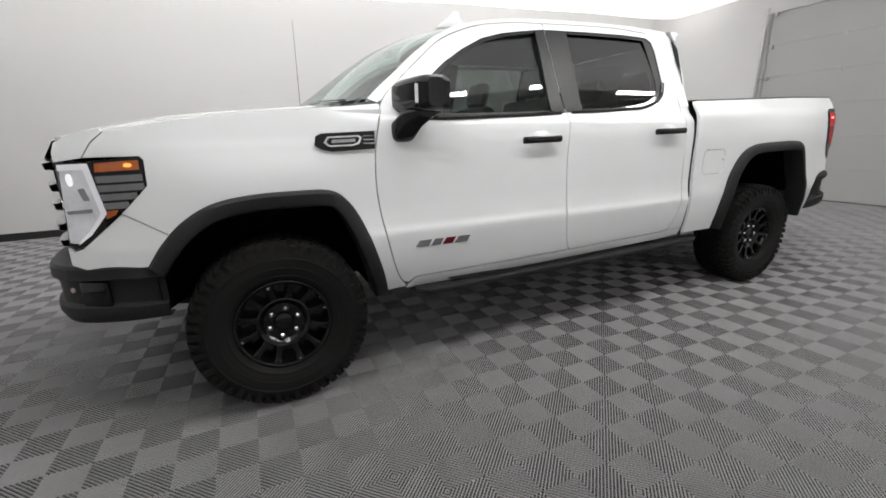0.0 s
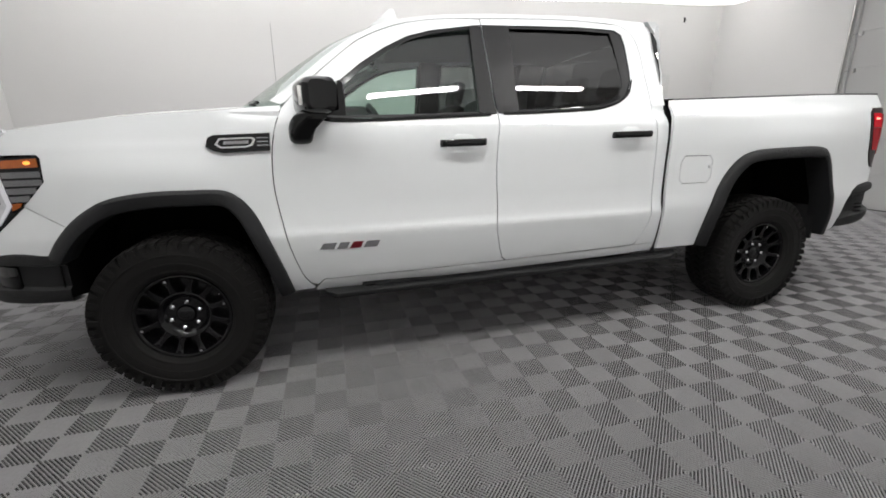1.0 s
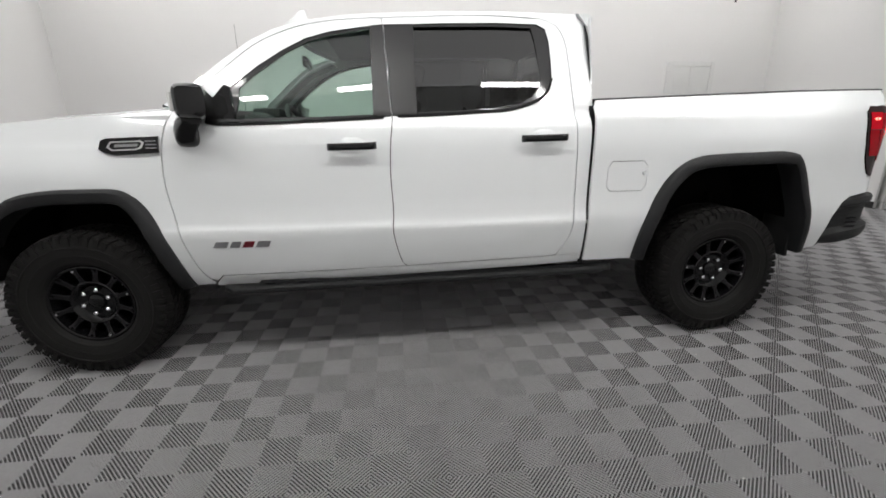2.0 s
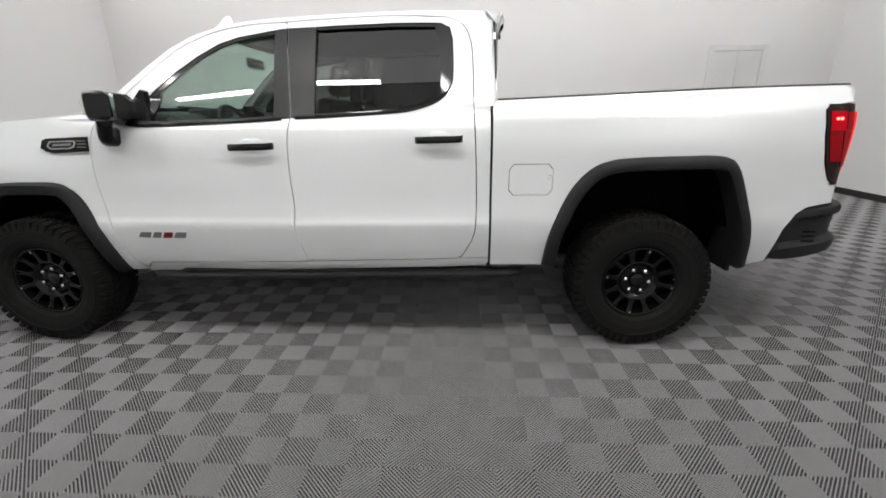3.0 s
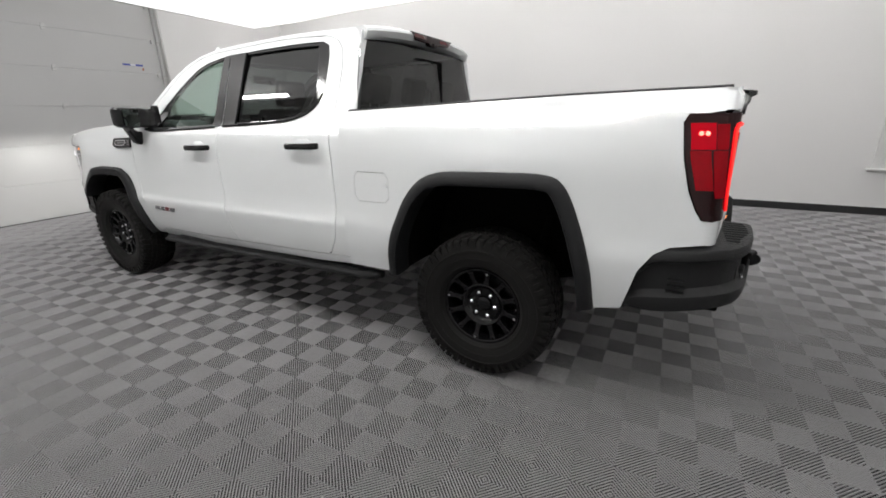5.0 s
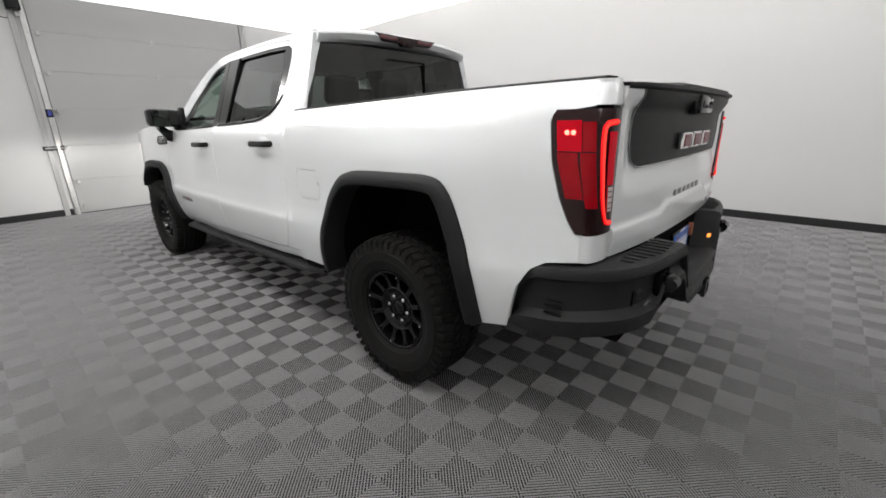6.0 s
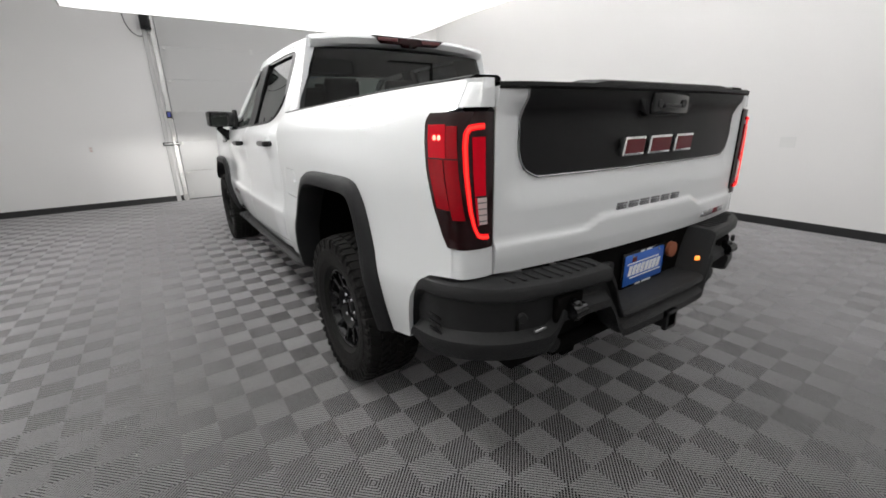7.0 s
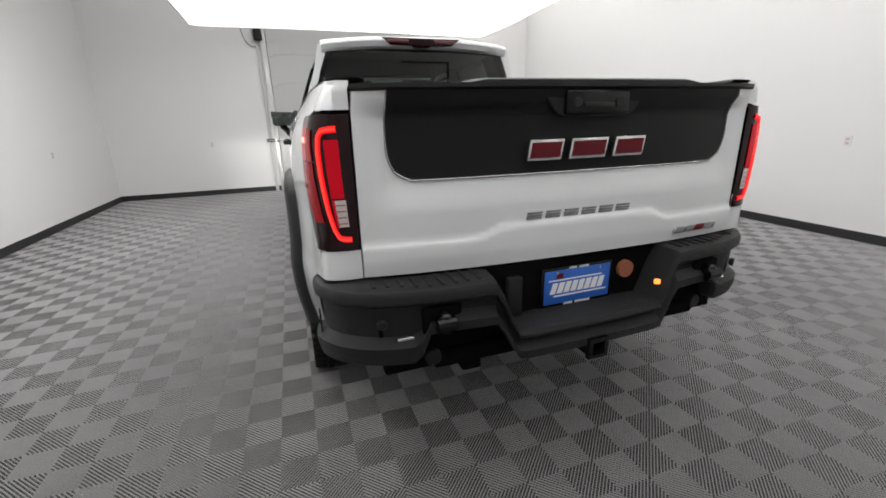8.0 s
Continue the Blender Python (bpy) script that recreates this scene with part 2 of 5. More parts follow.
def sheet(name, outline, surf, mat, parent, label="", holes=(), step=0.03, fold=(0, 0.02, 0), sign=1):
    """A skin panel: a 2D outline with holes laid on a smooth surface, its edges folded inwards."""
    from mathutils.geometry import delaunay_2d_cdt
    loops = [dense(outline, step)] + [dense(h, step) for h in holes]
    pts, edges = [], []
    for lp in loops:
        k = len(pts)
        pts += [tuple(p) for p in lp]
        edges += [(k + i, k + (i + 1) % len(lp)) for i in range(len(lp))]
    rim = len(pts)
    lo, hi = loops[0].min(0), loops[0].max(0)
    allp = np.array(pts)
    for u in np.arange(lo[0] + step / 2, hi[0], step):
        for v in np.arange(lo[1] + step / 2, hi[1], step):
            if np.min(np.sum((allp[:rim] - (u, v)) ** 2, 1)) > (0.45 * step) ** 2:
                if inside(loops[0], (u, v)) and not any(inside(h, (u, v)) for h in loops[1:]):
                    pts.append((u, v))
    vs, _, fs, _, _, _ = delaunay_2d_cdt([Vector(p) for p in pts], edges, [], 0, 1e-6)
    tris = []
    for f in fs:
        c = sum((vs[i] for i in f), Vector((0, 0))) / 3
        if inside(loops[0], c) and not any(inside(h, c) for h in loops[1:]):
            tris.append(tuple(f))
    P = [Vector(surf(*v)) for v in vs]
    e = 0.004
    N = []
    for v in vs:
        du = Vector(surf(v[0] + e, v[1])) - Vector(surf(v[0] - e, v[1]))
        dv = Vector(surf(v[0], v[1] + e)) - Vector(surf(v[0], v[1] - e))
        N.append(du.cross(dv).normalized())
    out = -Vector(fold)
    flip = sum((n.dot(out) for n in N)) < 0
    if flip:
        N = [-n for n in N]
    faces = []
    for f in tris:
        a, b, c = (P[i] for i in f)
        faces.append(f if (b - a).cross(c - a).dot(N[f[0]]) > 0 else f[::-1])
    # folded edge
    count = {}
    for f in faces:
        for i in range(3):
            k = (f[i], f[(i + 1) % 3])
            count[k] = count.get(k, 0) + 1
    verts = list(P)
    normals = list(N)
    for (i, j) in list(count):
        if (j, i) not in count:
            k = len(verts)
            q = [P[j], P[i], P[i] + Vector(fold), P[j] + Vector(fold)]
            n = (q[1] - q[0]).cross(q[2] - q[0]).normalized()
            verts += q
            normals += [n] * 4
            faces.append((k, k + 1, k + 2, k + 3))
    if sign < 0:
        verts = [Vector((v.x, -v.y, v.z)) for v in verts]
        normals = [Vector((v.x, -v.y, v.z)) for v in normals]
        faces = [f[::-1] for f in faces]
    me = bpy.data.meshes.new(name)
    me.from_pydata([tuple(v) for v in verts], [], faces)
    me.materials.append(mat)
    for p in me.polygons:
        p.use_smooth = True
    me.normals_split_custom_set_from_vertices([tuple(n) for n in normals])
    return hang(new(name, me), parent, label)


def flipped(bm, sign):
    if sign < 0:
        bmesh.ops.scale(bm, vec=(1, -1, 1), verts=bm.verts)
        bmesh.ops.reverse_faces(bm, faces=bm.faces[:])
    return bm


def ramp(a, b, t):
    u = min(1.0, max(0.0, (t - a) / (b - a)))
    return u * u * (3 - 2 * u)


def hermite(xs, ys):
    xs, ys = np.array(xs, float), np.array(ys, float)
    d = np.diff(ys) / np.diff(xs)
    m = np.concatenate([[d[0]], np.where(d[1:] * d[:-1] > 0, 2 * d[1:] * d[:-1] / (d[1:] + d[:-1] + 1e-12), 0), [d[-1]]])
    def f(x):
        i = int(np.clip(np.searchsorted(xs, x) - 1, 0, len(xs) - 2))
        h = xs[i + 1] - xs[i]
        t = (x - xs[i]) / h
        if t < 0:
            return ys[0] + m[0] * (x - xs[0])
        if t > 1:
            return ys[-1] + m[-1] * (x - xs[-1])
        return (ys[i] * (1 + 2 * t) * (1 - t) ** 2 + m[i] * h * t * (1 - t) ** 2 + ys[i + 1] * t * t * (3 - 2 * t) + m[i + 1] * h * t * t * (t - 1))
    return f


# ---- the room ----
X0, X1, Y0, Y1, H = -3.80, 9.20, -4.32, 4.82, 4.3


def wall(name, x0, x1, y0, y1, z0=0.0, z1=H):
    return tagged(part(name, block(x0, x1, y0, y1, z0, z1), WALL, None), kind="structure")


D0, D1, DH = -1.22, 1.93, 3.35          # front garage door
R0, R1 = -1.00, 2.20                    # rear garage door
front_wall = tagged(new("wall_front"), kind="structure")
for nm, box in (("wall_panel", (Y0, D0, 0, H)), ("wall_panel", (D1, Y1, 0, H)), ("wall_panel", (D0, D1, DH, H))):
    part(nm, block(X0 - 0.2, X0, box[0], box[1], box[2], box[3]), WALL, front_wall)
rear_wall = tagged(new("wall_rear"), kind="structure")
for nm, box in (("wall_panel", (Y0, R0, 0, H)), ("wall_panel", (R1, Y1, 0, H)), ("wall_panel", (R0, R1, DH, H))):
    part(nm, block(X1, X1 + 0.2, box[0], box[1], box[2], box[3]), WALL, rear_wall)
wall("wall_passenger_side", X0 - 0.2, X1 + 0.2, Y1, Y1 + 0.2)
wall("wall_driver_side", X0 - 0.2, X1 + 0.2, Y0 - 0.2, Y0)
tagged(part("ceiling", block(X0 - 0.2, X1 + 0.2, Y0 - 0.2, Y1 + 0.2, H, H + 0.15), CEIL, None), kind="structure")
BB = 0.105
for x0, x1, y0, y1 in ((X0, X0 + 0.012, Y0, D0 - 0.06), (X0, X0 + 0.012, D1 + 0.06, Y1), (X1 - 0.012, X1, Y0, R0 - 0.06), (X1 - 0.012, X1, R1 + 0.06, Y1),
                       (X0, X1, Y1 - 0.012, Y1), (X0, X1, Y0, Y0 + 0.012)):
    tagged(part("baseboard", block(x0, x1, y0, y1, 0.0, BB, 0.003, 1), BASEBOARD, None), kind="structure")


def garage_door(x, face, y0, y1, rows, hinge_y, label, marks=False):
    """A sectional door: stacked panels, hinges on the joints, rollers in two tracks."""
    d = thing("garage_door", label, "garage door")
    s = face
    h = DH / rows
    for k in range(rows):
        bm = block(x - s * 0.06, x - s * 0.01, y0 + 0.01, y1 - 0.01, k * h + 0.001 + (0.012 if k == 0 else 0), (k + 1) * h - 0.0005, 0.003, 1)
        part("panel", bm, DOOR_PAINT, d)
    part("bottom_seal", block(x - s * 0.055, x - s * 0.015, y0 + 0.01, y1 - 0.01, 0.0, 0.014), BASEBOARD, d)
    for k in range(1, rows):
        for y in hinge_y:
            bm = join(block(x - s * 0.012, x + s * 0.002, y - 0.03, y + 0.03, k * h - 0.045, k * h - 0.008, 0.002, 1),
                      block(x - s * 0.012, x + s * 0.002, y - 0.022, y + 0.022, k * h + 0.006, k * h + 0.04, 0.002, 1),
                      rod((x + s * 0.006, y - 0.035, k * h), (x + s * 0.006, y + 0.035, k * h), 0.008))
            part("hinge", bm, STEEL, d)
    for y, o in ((y0, -1), (y1, 1)):
        tr = join(block(x + s * 0.05, x + s * 0.055, y + o * 0.02, y + o * 0.075, 0.02, DH + 0.1),
                  block(x + s * 0.05, x + s * 0.08, y + o * 0.072, y + o * 0.077, 0.02, DH + 0.1),
                  block(x + s * 0.075, x + s * 0.08, y + o * 0.045, y + o * 0.075, 0.02, DH + 0.1))
        part("track", tr, STEEL, d)
        part("angle_iron", join(block(x + s * 0.001, x + s * 0.05, y + o * 0.078, y + o * 0.082, 0.02, DH + 0.1),
                                block(x + s * 0.001, x + s * 0.005, y + o * 0.082, y + o * 0.13, 0.02, DH + 0.1)), STEEL, d)
        for k in range(rows + 1):
            z = max(0.12, k * h - 0.03)
            bm = join(rod((x + s * 0.03, y - o * 0.08, z), (x + s * 0.03, y + o * 0.05, z), 0.006), rod((x + s * 0.052, y + o * 0.03, z), (x + s * 0.052, y + o * 0.05, z), 0.022, 14),
                      block(x - s * 0.01, x + s * 0.035, y - o * 0.10, y - o * 0.055, z - 0.03, z + 0.03, 0.003, 1))
            part("roller", bm, STEEL, d)
    return d


fd = garage_door(X0 - 0.02, 1, D0, D1, 6, (0.34,), "white steel sectional garage door, closed, with galvanised tracks")
rd = garage_door(X1 + 0.02, -1, R0, R1, 6, (1.02,), "white steel sectional garage door, closed, behind the pickup")
part("jamb", block(X0 - 0.02, X0 + 0.03, D0 - 0.20, D0 - 0.132, 0.0, DH, 0.004, 1), DOOR_PAINT, fd)

# things on the front wall by the door
op = thing("door_opener", "black jackshaft garage door opener motor on the wall", "door opener")
part("housing", block(X0, X0 + 0.16, D0 - 0.21, D0 - 0.05, 3.02, 3.26, 0.015), GLOSS, op)
part("cover", block(X0 + 0.16, X0 + 0.172, D0 - 0.19, D0 - 0.07, 3.04, 3.24, 0.004), TRIM, op)
part("bracket", block(X0, X0 + 0.05, D0 - 0.12, D0 - 0.06, 2.95, 3.02, 0.004), STEEL, op)
cb = [(X0 + 0.02, D0 - 0.12 - 0.16 * (1 - math.cos(math.pi * u)) , 3.12 - 0.30 * math.sin(math.pi * min(1, u * 0.9 + 0.05)) + 0.22 * u) for u in np.linspace(0, 1, 22)]
tagged(part("cable", tube([(X0 + 0.012, y, z) for _, y, z in cb], 0.006), TRIM, None), "thin grey cable looping down from the door opener", "cable")
sb = thing("sensor_box", "small dark blue-black sensor box on the door jamb", "sensor box")
part("housing", block(X0, X0 + 0.07, D0 - 0.09, D0 - 0.01, 1.55, 1.67, 0.008), GLOSS, sb)
part("screen", block(X0 + 0.07, X0 + 0.074, D0 - 0.075, D0 - 0.025, 1.57, 1.65, 0.002), BLUE_TAPE, sb)
lb = thing("door_lock", "grey steel slide lock on the garage door edge", "lock")
part("plate", block(X0, X0 + 0.04, D0 - 0.24, D0 + 0.02, 1.05, 1.115, 0.006), TRIM, lb)
part("bolt", rod((X0 + 0.05, D0 - 0.22, 1.083), (X0 + 0.05, D0 + 0.05, 1.083), 0.012), STEEL, lb)
st = thing("warning_label", "narrow blue and white warning strip on the garage door", "label")
part("strip", block(X0 - 0.0295, X0 - 0.0275, 1.30, 1.62, 2.345, 2.375), BLUE_TAPE, st)
part("bar", block(X0 - 0.0275, X0 - 0.026, 1.42, 1.50, 2.350, 2.370), WHITE_INK, st)
part("dot", block(X0 - 0.0295, X0 - 0.0275, 1.60, 1.63, 2.28, 2.32), ORANGE_DOT, st)


def outlet(name, label, at, axis, w=0.075, h=0.115, sockets=2):
    """A cover plate on a wall; axis is the wall's inward normal."""
    o = thing(name, label, "wall plate", at=at)
    n = Vector(axis)
    turn = n.to_track_quat("Y", "Z").to_matrix().to_4x4()
    part("plate", moved(block(-w / 2, w / 2, 0, 0.007, -h / 2, h / 2, 0.003, 1), turn), SWITCH, o)
    for k in range(sockets):
        z = (k - (sockets - 1) / 2) * 0.045
        part("socket", moved(block(-0.018, 0.018, 0.007, 0.009, z - 0.015, z + 0.015, 0.001, 1), turn), CLEAR if sockets == 2 else SWITCH, o)
    return o


outlet("outlet", "white double power outlet on the wall", (3.20, Y1, 1.07), (0, -1, 0))
outlet("blank_plate", "large blank white cover plate on the wall", (3.90, Y1, 1.06), (0, -1, 0), 0.16, 0.125, 0)
outlet("outlet", "white double power outlet on the wall", (X0, -2.53, 1.04), (1, 0, 0))
outlet("outlet", "white double power outlet on the wall", (-1.67, Y0, 1.05), (0, 1, 0))
hk = thing("wall_hook", "small dark hook high on the wall", "hook", at=(8.25, Y1, 3.55))
part("plate", block(-0.02, 0.02, -0.006, 0, -0.05, 0.05, 0.002, 1), TRIM, hk)
part("peg", rod((0, 0, -0.02), (0, -0.05, 0.0), 0.008), TRIM, hk)

# panelled white double door let into the passenger-side wall
wd = thing("wall_cabinet", "white painted wall cupboard with two flat panelled doors", "cupboard")
wx0, wx1, wz0, wz1 = 7.03, 8.03, 0.64, 2.47
for a, b, c, d in ((wx0, wx0 + 0.09, wz0, wz1), (wx1 - 0.09, wx1, wz0, wz1), (wx0 + 0.09, wx1 - 0.09, wz1 - 0.09, wz1), (wx0 + 0.09, wx1 - 0.09, wz0, wz0 + 0.05)):
    part("casing", block(a, b, Y1 - 0.025, Y1, c, d, 0.004, 1), SWITCH, wd)
part("sill", block(wx0 - 0.05, wx1 + 0.05, Y1 - 0.06, Y1, wz0 - 0.03, wz0 - 0.001, 0.006), SWITCH, wd)
xm = (wx0 + wx1) / 2
for a, b in ((wx0 + 0.094, xm - 0.003), (xm + 0.003, wx1 - 0.094)):
    dr = part("door", block(a, b, Y1 - 0.016, Y1, wz0 + 0.054, wz1 - 0.094, 0.003, 1), SWITCH, wd)
    part("panel", block(a + 0.07, b - 0.07, Y1 - 0.020, Y1 - 0.016, wz0 + 0.13, wz1 - 0.17, 0.0035, 1), SWITCH, dr)

# ---- the lit fabric overhead ----
def canopy():
    c = thing("fabric_canopy", "large white lit fabric diffuser stretched below the ceiling", "light canopy")
    x0, x1, y0, y1, z = -2.55, 7.25, -2.35, 3.05, 3.0
    nx, ny = 60, 40
    bm = bmesh.new()
    low = []
    for i in range(nx + 1):
        a = []
        for j in range(ny + 1):
            u, v = i / nx, j / ny
            # sides bow in a little between the corners, and the cloth sags
            bow = 0.10 * math.sin(math.pi * u) + 0.45 * max(0.0, 2 * u - 1) ** 9
            bowx = 0.06 * math.sin(math.pi * v)
            lift = 0.20 * ramp(0.30, 0.90, u)
            x = x0 + bowx + (x1 - x0 - 2 * bowx) * u
            y = y0 + bow + (y1 - y0 - 2 * bow) * v
            edge = min(u * (x1 - x0), (1 - u) * (x1 - x0), v * (y1 - y0), (1 - v) * (y1 - y0))
            sag = 0.05 * (1 - math.exp(-edge / 0.5)) - 0.035 * math.exp(-edge / 0.06)
            rip = 0.012 * math.sin(7 * u * math.pi + 2 * v) * math.exp(-edge / 0.4)
            a.append(bm.verts.new((x, y, z - sag + rip + lift)))
        low.append(a)
    for i in range(nx):
        for j in range(ny):
            bm.faces.new((low[i][j], low[i][j + 1], low[i + 1][j + 1], low[i + 1][j]))
    part("fabric", bm, FABRIC, c)
    zr = z + 0.25
    for p in ((x0, y0, z, x1 - 0.6, y0, zr), (x0, y1, z, x1 - 0.6, y1, zr), (x0, y0, z, x0, y1, z), (x1, y0 + 0.5, zr, x1, y1 - 0.5, zr)):
        part("edge_pole", rod((p[0], p[1], p[2] + 0.05), (p[3], p[4], p[5] + 0.05), 0.02), STEEL, c)
    for x in (x0 + 0.3, x1 - 0.7):
        for y in (y0, y1):
            part("hanger", rod((x, y, (z if x < 0 else zr) + 0.05), (x, y, H), 0.006), STEEL, c)
    return c


canopy()


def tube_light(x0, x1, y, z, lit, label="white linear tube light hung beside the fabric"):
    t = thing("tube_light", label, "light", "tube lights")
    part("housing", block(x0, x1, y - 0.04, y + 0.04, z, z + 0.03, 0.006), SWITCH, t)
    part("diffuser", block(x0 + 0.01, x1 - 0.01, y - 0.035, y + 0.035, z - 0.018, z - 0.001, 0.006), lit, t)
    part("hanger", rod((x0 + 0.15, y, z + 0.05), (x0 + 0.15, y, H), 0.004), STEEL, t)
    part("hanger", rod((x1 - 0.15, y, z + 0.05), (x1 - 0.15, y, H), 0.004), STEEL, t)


for xa in (-0.58, 0.98, 2.58, 4.15):
    tube_light(xa, xa + 0.9, -2.10, 2.945, TUBE)

# fill tubes added near the ceiling, out of view, to brighten walls and floor
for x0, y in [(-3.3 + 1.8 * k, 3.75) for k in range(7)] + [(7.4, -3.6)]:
    tube_light(x0, x0 + 1.5, y, 4.22, TUBE_FILL, "added fill tube light near the ceiling, out of view")

# ---- the pickup: x back from the front axle, y across, z up ----
cab_w = hermite([0.40, 0.46, 0.52, 0.60, 0.72, 0.785, 0.84, 0.95, 1.10, 1.24, 1.31, 1.36, 1.40, 1.70, 1.96],
                [0.86, 0.905, 0.938, 0.962, 0.984, 0.991, 0.976, 0.967, 0.967, 0.968, 0.962, 0.948, 0.925, 0.808, 0.705])
bed_w = hermite([0.40, 0.55, 0.70, 0.80, 0.90, 1.05, 1.20, 1.32, 1.395, 1.415, 1.44, 1.50, 1.56],
                [0.925, 0.955, 0.980, 0.985, 0.975, 0.972, 0.976, 0.972, 0.961, 0.956, 0.944, 0.912, 0.88])


def nose(x):
    return 1.0 if x > -0.25 else 1.0 - 0.30 * (-0.25 - x) ** 2


def taper(x, z):
    """How far the glasshouse draws in towards the windshield."""
    return 0.062 * ramp(1.65, 0.95, x) * ramp(1.37, 1.50, z)


def half(x, z):
    """Half width of the body at x, z."""
    if x < 2.832:
        w = cab_w(z) + 0.026 * ramp(0.5, 1.4, x) * ramp(1.42, 1.33, z) - taper(x, z) - 0.020 * ramp(2.50, 2.83, x) * ramp(1.46, 1.38, z)
        if x < 0.6:
            # fender: more upright above the arch, with a broad shoulder
            k = ramp(0.6, 0.2, x)
            f = 0.972 - 0.10 * max(0.0, z - 1.24) ** 1.0 * 1.6 + 0.012 * math.exp(-((x - 0.0) / 0.45) ** 2)
            w = w * (1 - k) + k * (min(w, f) if z < 1.0 else f - 0.004)
            w += 0.034 * math.exp(-((x + 0.02) / 0.42) ** 2) * (ramp(1.30, 1.10, z) - 0.6)
        w *= nose(x)
        if x > 2.4 and z > 1.40:
            w -= 0.03 * ramp(2.4, 2.9, x) * ramp(1.40, 1.7, z)
        return w
    w = bed_w(z) + 0.024 * ramp(4.6, 4.2, x) * ramp(1.46, 1.36, z)
    w += 0.026 * math.exp(-((x - 3.85) / 0.5) ** 2) * (ramp(1.40, 1.22, z) - 0.5) * ramp(1.50, 1.42, z)
    w -= 0.035 * ramp(4.25, 4.95, x) ** 1.5
    return w


def side(x, z):
    return (x, -half(x, z), z)


def out(d):
    return lambda x, z: (x, -half(x, z) - d, z)


def pane(d):
    """Side glass, a little barrel-shaped."""
    return lambda x, z: (x, -(0.925 - 0.36 * (z - 1.40) - 0.10 * (z - 1.40) ** 2 - 0.056 * max(0.0, (1.65 - x) / 0.75) * (0.75 + 0.55 * (z - 1.38))) - d, z)


truck = thing("pickup_truck", "white crew cab off-road pickup truck with black trim, lights on", "pickup truck")

FSEAM = [(0.650, 0.485), (0.598, 0.56), (0.545, 0.74), (0.510, 0.95), (0.502, 1.08), (0.512, 1.22), (0.536, 1.33), (0.566, 1.420)]
MSEAM = [(1.750, 0.53), (1.715, 0.60), (1.680, 0.76), (1.685, 0.88), (1.678, 1.08), (1.684, 1.24), (1.700, 1.39), (1.690, 1.55), (1.675, 1.75), (1.668, 1.905)]
RSEAM = [(2.640, 0.545), (2.690, 0.62), (2.745, 0.76), (2.748, 1.10), (2.735, 1.41), (2.732, 1.60), (2.722, 1.77), (2.690, 1.865), (2.640, 1.905), (2.570, 1.925)]
CUT = [(0.566, 1.420), (0.625, 1.492), (0.738, 1.590), (0.870, 1.700), (0.976, 1.780), (1.100, 1.838), (1.240, 1.880), (1.440, 1.905), (1.668, 1.915), (2.00, 1.930), (2.290, 1.935), (2.570, 1.925)]
PILLAR = [(0.515, 1.460), (0.646, 1.566), (0.787, 1.682), (0.938, 1.793), (1.070, 1.860), (1.235, 1.903)]
ARCH_F = [(-0.485, 0.775), (-0.425, 0.86), (-0.34, 0.945), (-0.22, 1.012), (-0.06, 1.040), (0.12, 1.043), (0.27, 1.035), (0.345, 0.985), (0.400, 0.90), (0.455, 0.76), (0.505, 0.60), (0.535, 0.47)]
ARCH_R = [(3.150, 0.53), (3.168, 0.68), (3.210, 0.82), (3.290, 0.99), (3.390, 1.10), (3.490, 1.142), (3.600, 1.155), (3.840, 1.162), (4.070, 1.160), (4.160, 1.110), (4.235, 0.95), (4.300, 0.74), (4.330, 0.53)]
WIN = [(0.745, 1.372), (0.867, 1.360), (1.33, 1.373), (1.654, 1.387), (1.976, 1.399), (2.296, 1.416), (2.422, 1.436), (2.517, 1.468), (2.585, 1.515), (2.618, 1.58), (2.622, 1.66), (2.618, 1.80),
       (2.600, 1.868), (2.548, 1.894), (2.291, 1.897), (1.967, 1.890), (1.705, 1.876), (1.573, 1.868), (1.375, 1.842), (1.243, 1.808), (1.112, 1.744), (0.982, 1.662), (0.853, 1.560), (0.774, 1.480), (0.725, 1.41)]


def shift(pts, dx, dz=0.0):
    return [(x + dx, z + dz) for x, z in pts]


def curve(pts, n):
    return [tuple(p) for p in spline(pts, n)]


